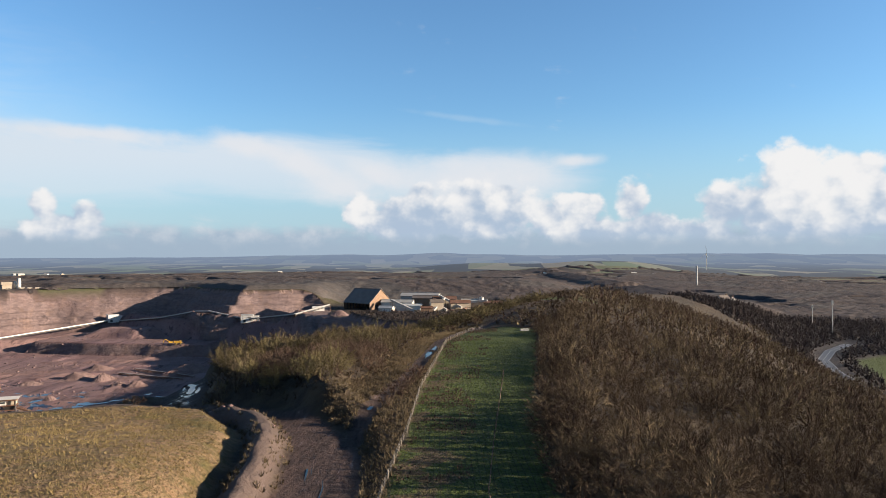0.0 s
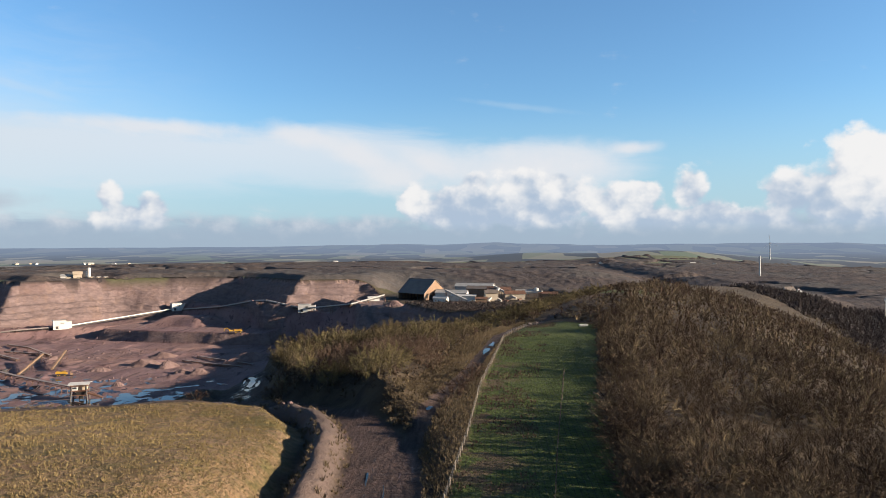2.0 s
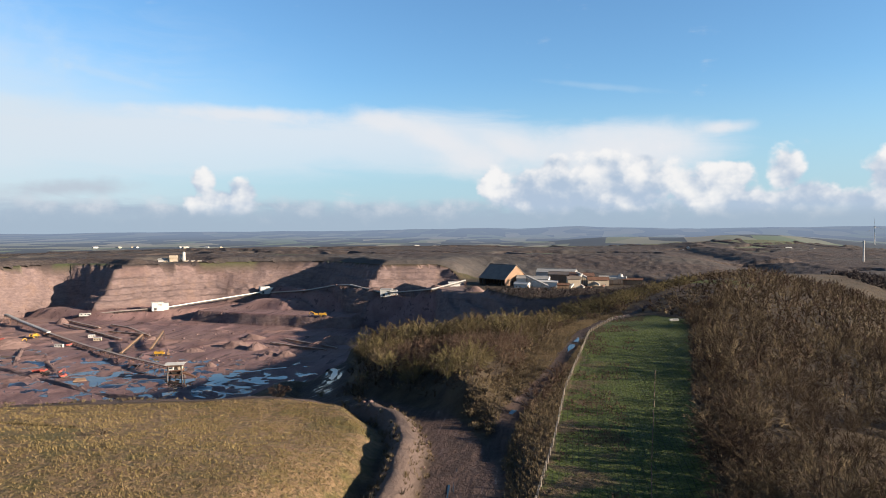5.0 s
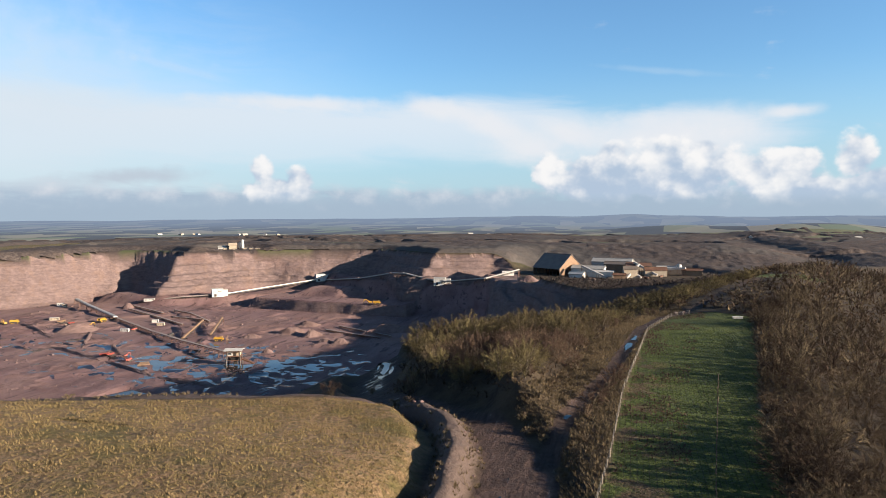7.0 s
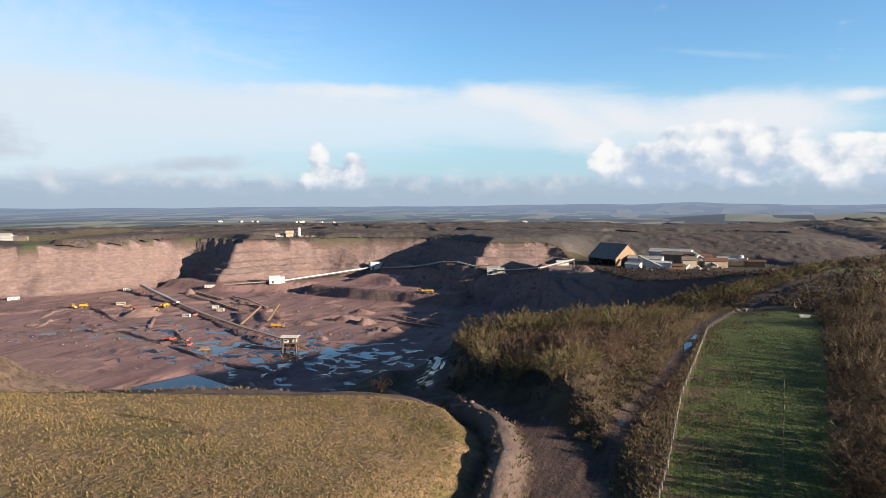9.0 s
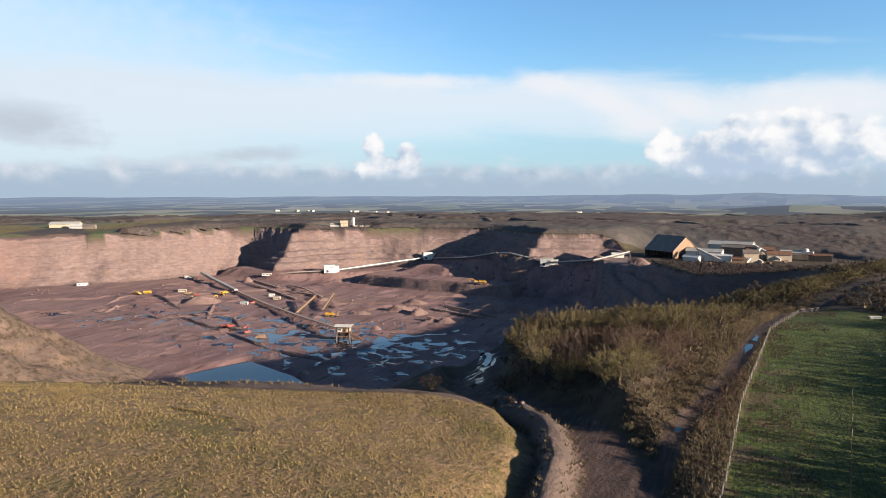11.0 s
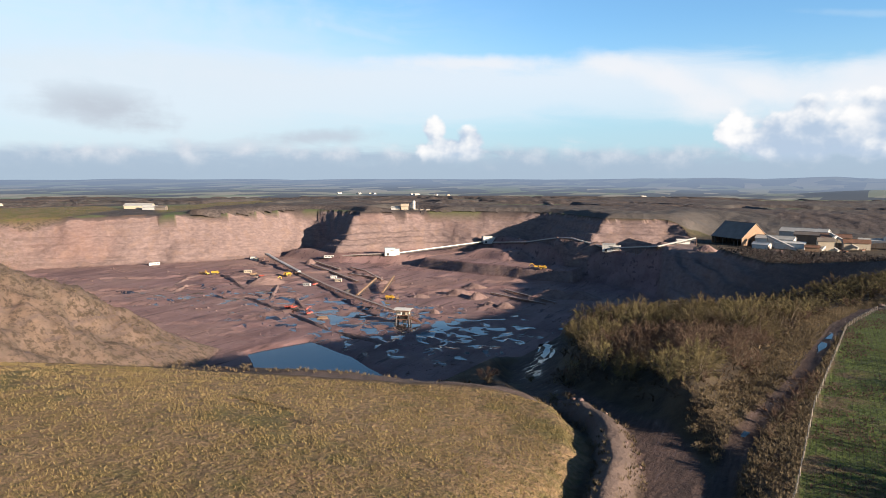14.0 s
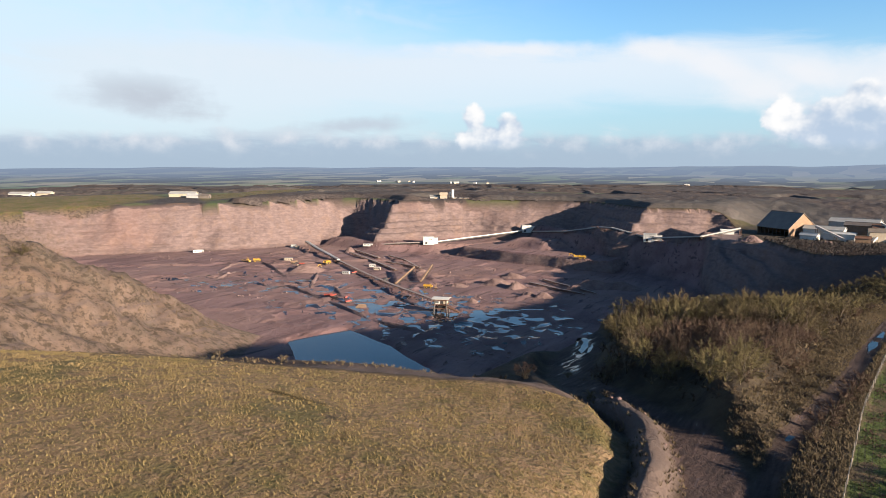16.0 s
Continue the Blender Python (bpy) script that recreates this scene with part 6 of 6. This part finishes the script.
shed(-1026, 806, 35, 44, 20, 6, 9, M_CREAM, M_PALE_ROOF, "long pale farm barn beyond the far rim", "barn")
shed(-990, 800, 20, 24, 12, 4.5, 7, M_WHITE, M_WHITE, "low white farm shed", "barn")
shed(-972, 806, 25, 18, 10, 5, 7, M_GREY_ROOF, M_GREY_ROOF, "dark farm shed beside a white one", "barn")
shed(-1345, 700, 30, 40, 18, 5, 8, M_WHITE, M_PALE_ROOF, "distant pale barn among fields", "barn")
shed(-1330, 735, 30, 26, 14, 5, 8, M_CREAM, M_PALE_ROOF, "distant pale barn among fields", "barn")


def house(x, y, turn, label):
    top = shed(x, y, turn, 13, 8, 5.2, 8.4, M_WHITE, M_GREY_ROOF, label, "house", doors=1)
    for i in (-0.32, 0.0, 0.32):
        for z in (1.4, 3.9):
            w1 = made("window", M_WHITE, top, lambda bm: box(bm, (13 * i, -4.02, z), (1.5, 0.1, 1.4)))
            made("pane", M_GLASS, w1, lambda bm: box(bm, (13 * i, -4.06, z), (1.2, 0.1, 1.1)))
    made("chimney", M_RUST, top, lambda bm: box(bm, (4.5, 0, 9.0), (1.1, 0.8, 2.2)))


house(362, 909, 20, "white house with slate roof in the valley woods")
house(376, 915, 60, "white cottage in the valley woods")
g = np.random.default_rng(77)
for r, az, n_ in ((1750, 5, 3), (1900, 11, 4), (2100, 7, 4), (2350, -26, 4), (2500, -33, 5), (2800, -30, 5), (2600, -12, 4), (3000, -36, 5), (2300, 16, 3)):
    for i in range(n_):
        a, d = radians(az + g.uniform(-1.6, 1.6)), r + g.uniform(-60, 60)
        shed(d * math.sin(a), d * math.cos(a), g.uniform(0, 180), g.uniform(10, 22), g.uniform(7, 11), 4, 6, M_WHITE if i % 2 else M_CREAM, M_PALE_ROOF, "distant pale building among winter woods", "far_building")


def turbine(x, y, h, label):
    top = thing("wind_turbine", x, y, 0, label=label, category="wind turbine", group="wind turbines")
    made("tower", M_WHITE, top, lambda bm: rod(bm, (0, 0, -1), (0, 0, h), 2.0, 1.1, 12))
    made("nacelle", M_WHITE, top, lambda bm: box(bm, (0, 0.5, h + 1), (3, 7, 3), 0, 0.9))
    for i in range(3):
        a = radians(90 + 120 * i + 8)
        made("blade", M_WHITE, top, lambda bm: beam(bm, (0, -3.4, h + 1), (h * 0.5 * math.cos(a), -3.4, h + 1 + h * 0.5 * math.sin(a)), 1.5, 0.5))


turbine(989, 2640, 62, "white three-bladed wind turbine on the far plain")


def mast(x, y, h, label, r=0.9):
    top = thing("mast", x, y, 0, label=label, category="mast", group="masts")
    made("pole", M_WHITE, top, lambda bm: rod(bm, (0, 0, -1), (0, 0, h), r, r * 0.6, 8))
    made("cross_arm", M_WHITE, top, lambda bm: box(bm, (0, 0, h * 0.88), (r * 5, 0.4, 0.4)))
    made("antenna", M_PALE_ROOF, top, lambda bm: [box(bm, (s * r * 1.4, 0, h * 0.94), (0.6, 0.6, h * 0.08)) for s in (-1, 1)])


mast(590, 1634, 52, "tall pale pylon mast in the valley", 2.0)
mast(402, 726, 34, "slim pale mast above the valley road", 0.6)
mast(416, 792, 24, "slim grey mast above the valley road", 0.5)

# valley road with its white edge lines
pts = [(255, 440), (262, 468), (290, 537), (327, 594), (380, 650)]


def road_mesh(name, half, offset, lift, mat):
    vs, fs = [], []
    fine_ = []
    for (ax, ay), (bx, by) in zip(pts, pts[1:]):
        for i in range(8):
            fine_.append((ax + (bx - ax) * i / 8, ay + (by - ay) * i / 8))
    for i in range(len(fine_) - 1):
        (ax, ay), (bx, by) = fine_[i], fine_[i + 1]
        l_ = math.hypot(bx - ax, by - ay)
        nx, ny = (by - ay) / l_, -(bx - ax) / l_
        for s in (offset - half, offset + half):
            vs.append((ax + nx * s, ay + ny * s, land(ax, ay) + lift))
        if i:
            k = len(vs) - 4
            fs.append((k, k + 1, k + 3, k + 2))
    return mesh_object(name, vs, fs, mat)


tagged(road_mesh("road", 4.2, 0, 0.35, M_ASPHALT), "blue-grey asphalt road curving through the valley woods", "road", kind="structure")
for off in (-3.8, 0, 3.8):
    tagged(road_mesh("road_line", 0.12, off, 0.37, M_WHITE), "white painted road line", "road marking", kind="structure")


# ---------------------------------------------------------------- fences and small things on the ridge
def fence(line, spacing, label, height=1.15, wires=3, timber=None):
    top = new("fence")
    top.location = (*line[0], land(*line[0]))
    tagged(top, label, "fence", "field fences")
    o = Vector(top.location)
    posts, first = [], None
    for (ax, ay), (bx, by) in zip(line, line[1:]):
        l_ = math.hypot(bx - ax, by - ay)
        for i in range(int(l_ / spacing)):
            f = i * spacing / l_
            posts.append((ax + (bx - ax) * f, ay + (by - ay) * f))
    me = None
    for i, (x, y) in enumerate(posts):
        z = land(x, y)
        if me is None:
            ob = made("post", timber or M_TIMBER, top, lambda bm: (box(bm, (0, 0, height / 2 - 0.15), (0.12, 0.12, height + 0.3), 0, 0.9)))
            me = ob.data
        else:
            ob = new("post", me)
            ob.parent = top
        ob.location = (x - o.x, y - o.y, z - o.z)
        ob.rotation_euler = (radians(3 * math.sin(i * 7.1)), radians(3 * math.cos(i * 3.3)), i * 0.7)
    tops = [Vector((x, y, land(x, y))) - o for x, y in posts]
    for k in range(wires):
        h = height * (0.35 + 0.3 * k)
        made("wire", M_BARK if timber else M_WIRE if k else M_TIMBER, top, lambda bm: [beam(bm, a + Vector((0, 0, h)), b + Vector((0, 0, h)), 0.02 if k else 0.03) for a, b in zip(tops, tops[1:])])
    return top


fence([(-6.9, 56), (-6.5, 74), (-5.1, 99), (-4.1, 132), (0.9, 195), (8.3, 228), (17, 237)], 2.6, "weathered post and wire fence along the strip")
fence([(4.2, 60), (4.8, 74), (7.0, 96), (9.9, 122), (13, 150)], 3.4, "grey post and wire fence in the wood's shade", 1.1, 2, M_BARK)

trough = thing("water_trough", 25.6, 221.5, 20, label="pale metal water trough on the shaded strip", category="trough")
made("basin", M_PALE_ROOF, trough, lambda bm: (box(bm, (0, 0, 0.35), (2.6, 0.8, 0.6), 0, 1.12), box(bm, (0, 0, 0.02), (2.2, 0.5, 0.25))))
made("rim", M_WHITE, trough, lambda bm: [box(bm, (0, s * 0.43, 0.66), (2.9, 0.08, 0.06)) for s in (-1, 1)])
# dark tufts added along a line to stand for a shadow streak
dark_line = np.stack([np.linspace(-76, -64.5, 70), 85.6 - 0.9 * np.linspace(0, 1, 70)], -1) + np.random.default_rng(4).normal(0, 0.22, (70, 2))
tufts("furrow_rushes", dark_line, 0.3, 0.6, M_TWIG_OLIVE, "dark olive tufts added as a shadow streak across the field", "rushes", 9, 19)


def boulder(x, y, r, seed, label):
    bm = bmesh.new()
    bmesh.ops.create_icosphere(bm, subdivisions=2, radius=r)
    for v in bm.verts:
        k = 1 + 0.35 * noise.noise(v.co * (1.3 / r) + Vector((seed, 0, 0)))
        v.co = Vector((v.co.x * k * 1.2, v.co.y * k, v.co.z * k * 0.7))
    ob = part("boulder", bm, M_STONE, None)
    ob.location = (x, y, land(x, y) + r * 0.25)
    return tagged(ob, label, "boulder", "boulders")


for i, (x, y, r) in enumerate(((-20.5, 90, 0.2), (-22.3, 100, 0.25), (-25.5, 106, 0.2), (-31, 115.5, 0.25), (-36.5, 120.8, 0.4), (-38, 121.6, 0.3), (-40.5, 122.6, 0.4), (-21, 84, 0.15), (-11, 236, 0.4), (10, 240, 0.6), (12.5, 241, 0.4))):
    boulder(x, y, r, i * 3.1, "pale broken stone on the bund" if i < 8 else "pale stone beside the lane")


# rubble strewn over the quarry floor and along the foot of the faces
def rubble(name, spots, sizes, label, seed):
    g = np.random.default_rng(seed)
    base = np.array([(1, 0, 0), (-1, 0, 0), (0, 1, 0), (0, -1, 0), (0, 0, 1), (0, 0, -1)], float)
    tri = np.array([(0, 2, 4), (2, 1, 4), (1, 3, 4), (3, 0, 4), (2, 0, 5), (1, 2, 5), (3, 1, 5), (0, 3, 5)])
    n_ = len(spots)
    v = base[None] * g.uniform(0.6, 1.3, (n_, 6, 1)) * sizes[:, None, None] * np.array([1.3, 1.1, 0.75])
    a = g.uniform(0, 6.28, n_)
    c, s = np.cos(a)[:, None], np.sin(a)[:, None]
    X, Y = v[..., 0] * c - v[..., 1] * s, v[..., 0] * s + v[..., 1] * c
    z = lands(spots[:, 0], spots[:, 1])
    P = np.stack([X + spots[:, 0, None], Y + spots[:, 1, None], v[..., 2] + z[:, None] + 0.2 * sizes[:, None]], -1).reshape(-1, 3)
    F = (tri[None] + (np.arange(n_) * 6)[:, None, None]).reshape(-1, 3)
    return tagged(new(name, mesh_arrays(name, P, F, M_STONE)), label, "rubble", kind="stuff")


def on_floor(x, y):
    d_ = signed(x, y, PIT)
    clump = fbm(x * 0.8 + y * 0.6, (y * 0.8 - x * 0.6) * 2.2, 60, 4, 66)
    return (d_ < 8) & (signed(x, y, POND) > 6) & (y - 0.2 * x > 400) & ((clump > 0.24) | ((d_ > -14) & (clump > 0.0))) & (np.hypot(x, y) > 420)


spots = scatter(rng, (-960, 400, -60, 1040), 4.2, on_floor)
rubble("floor_rubble", spots, np.clip(rng.gamma(2.0, 0.22, len(spots)), 0.2, 1.8), "scattered blocks and rubble on the quarry floor", 3)
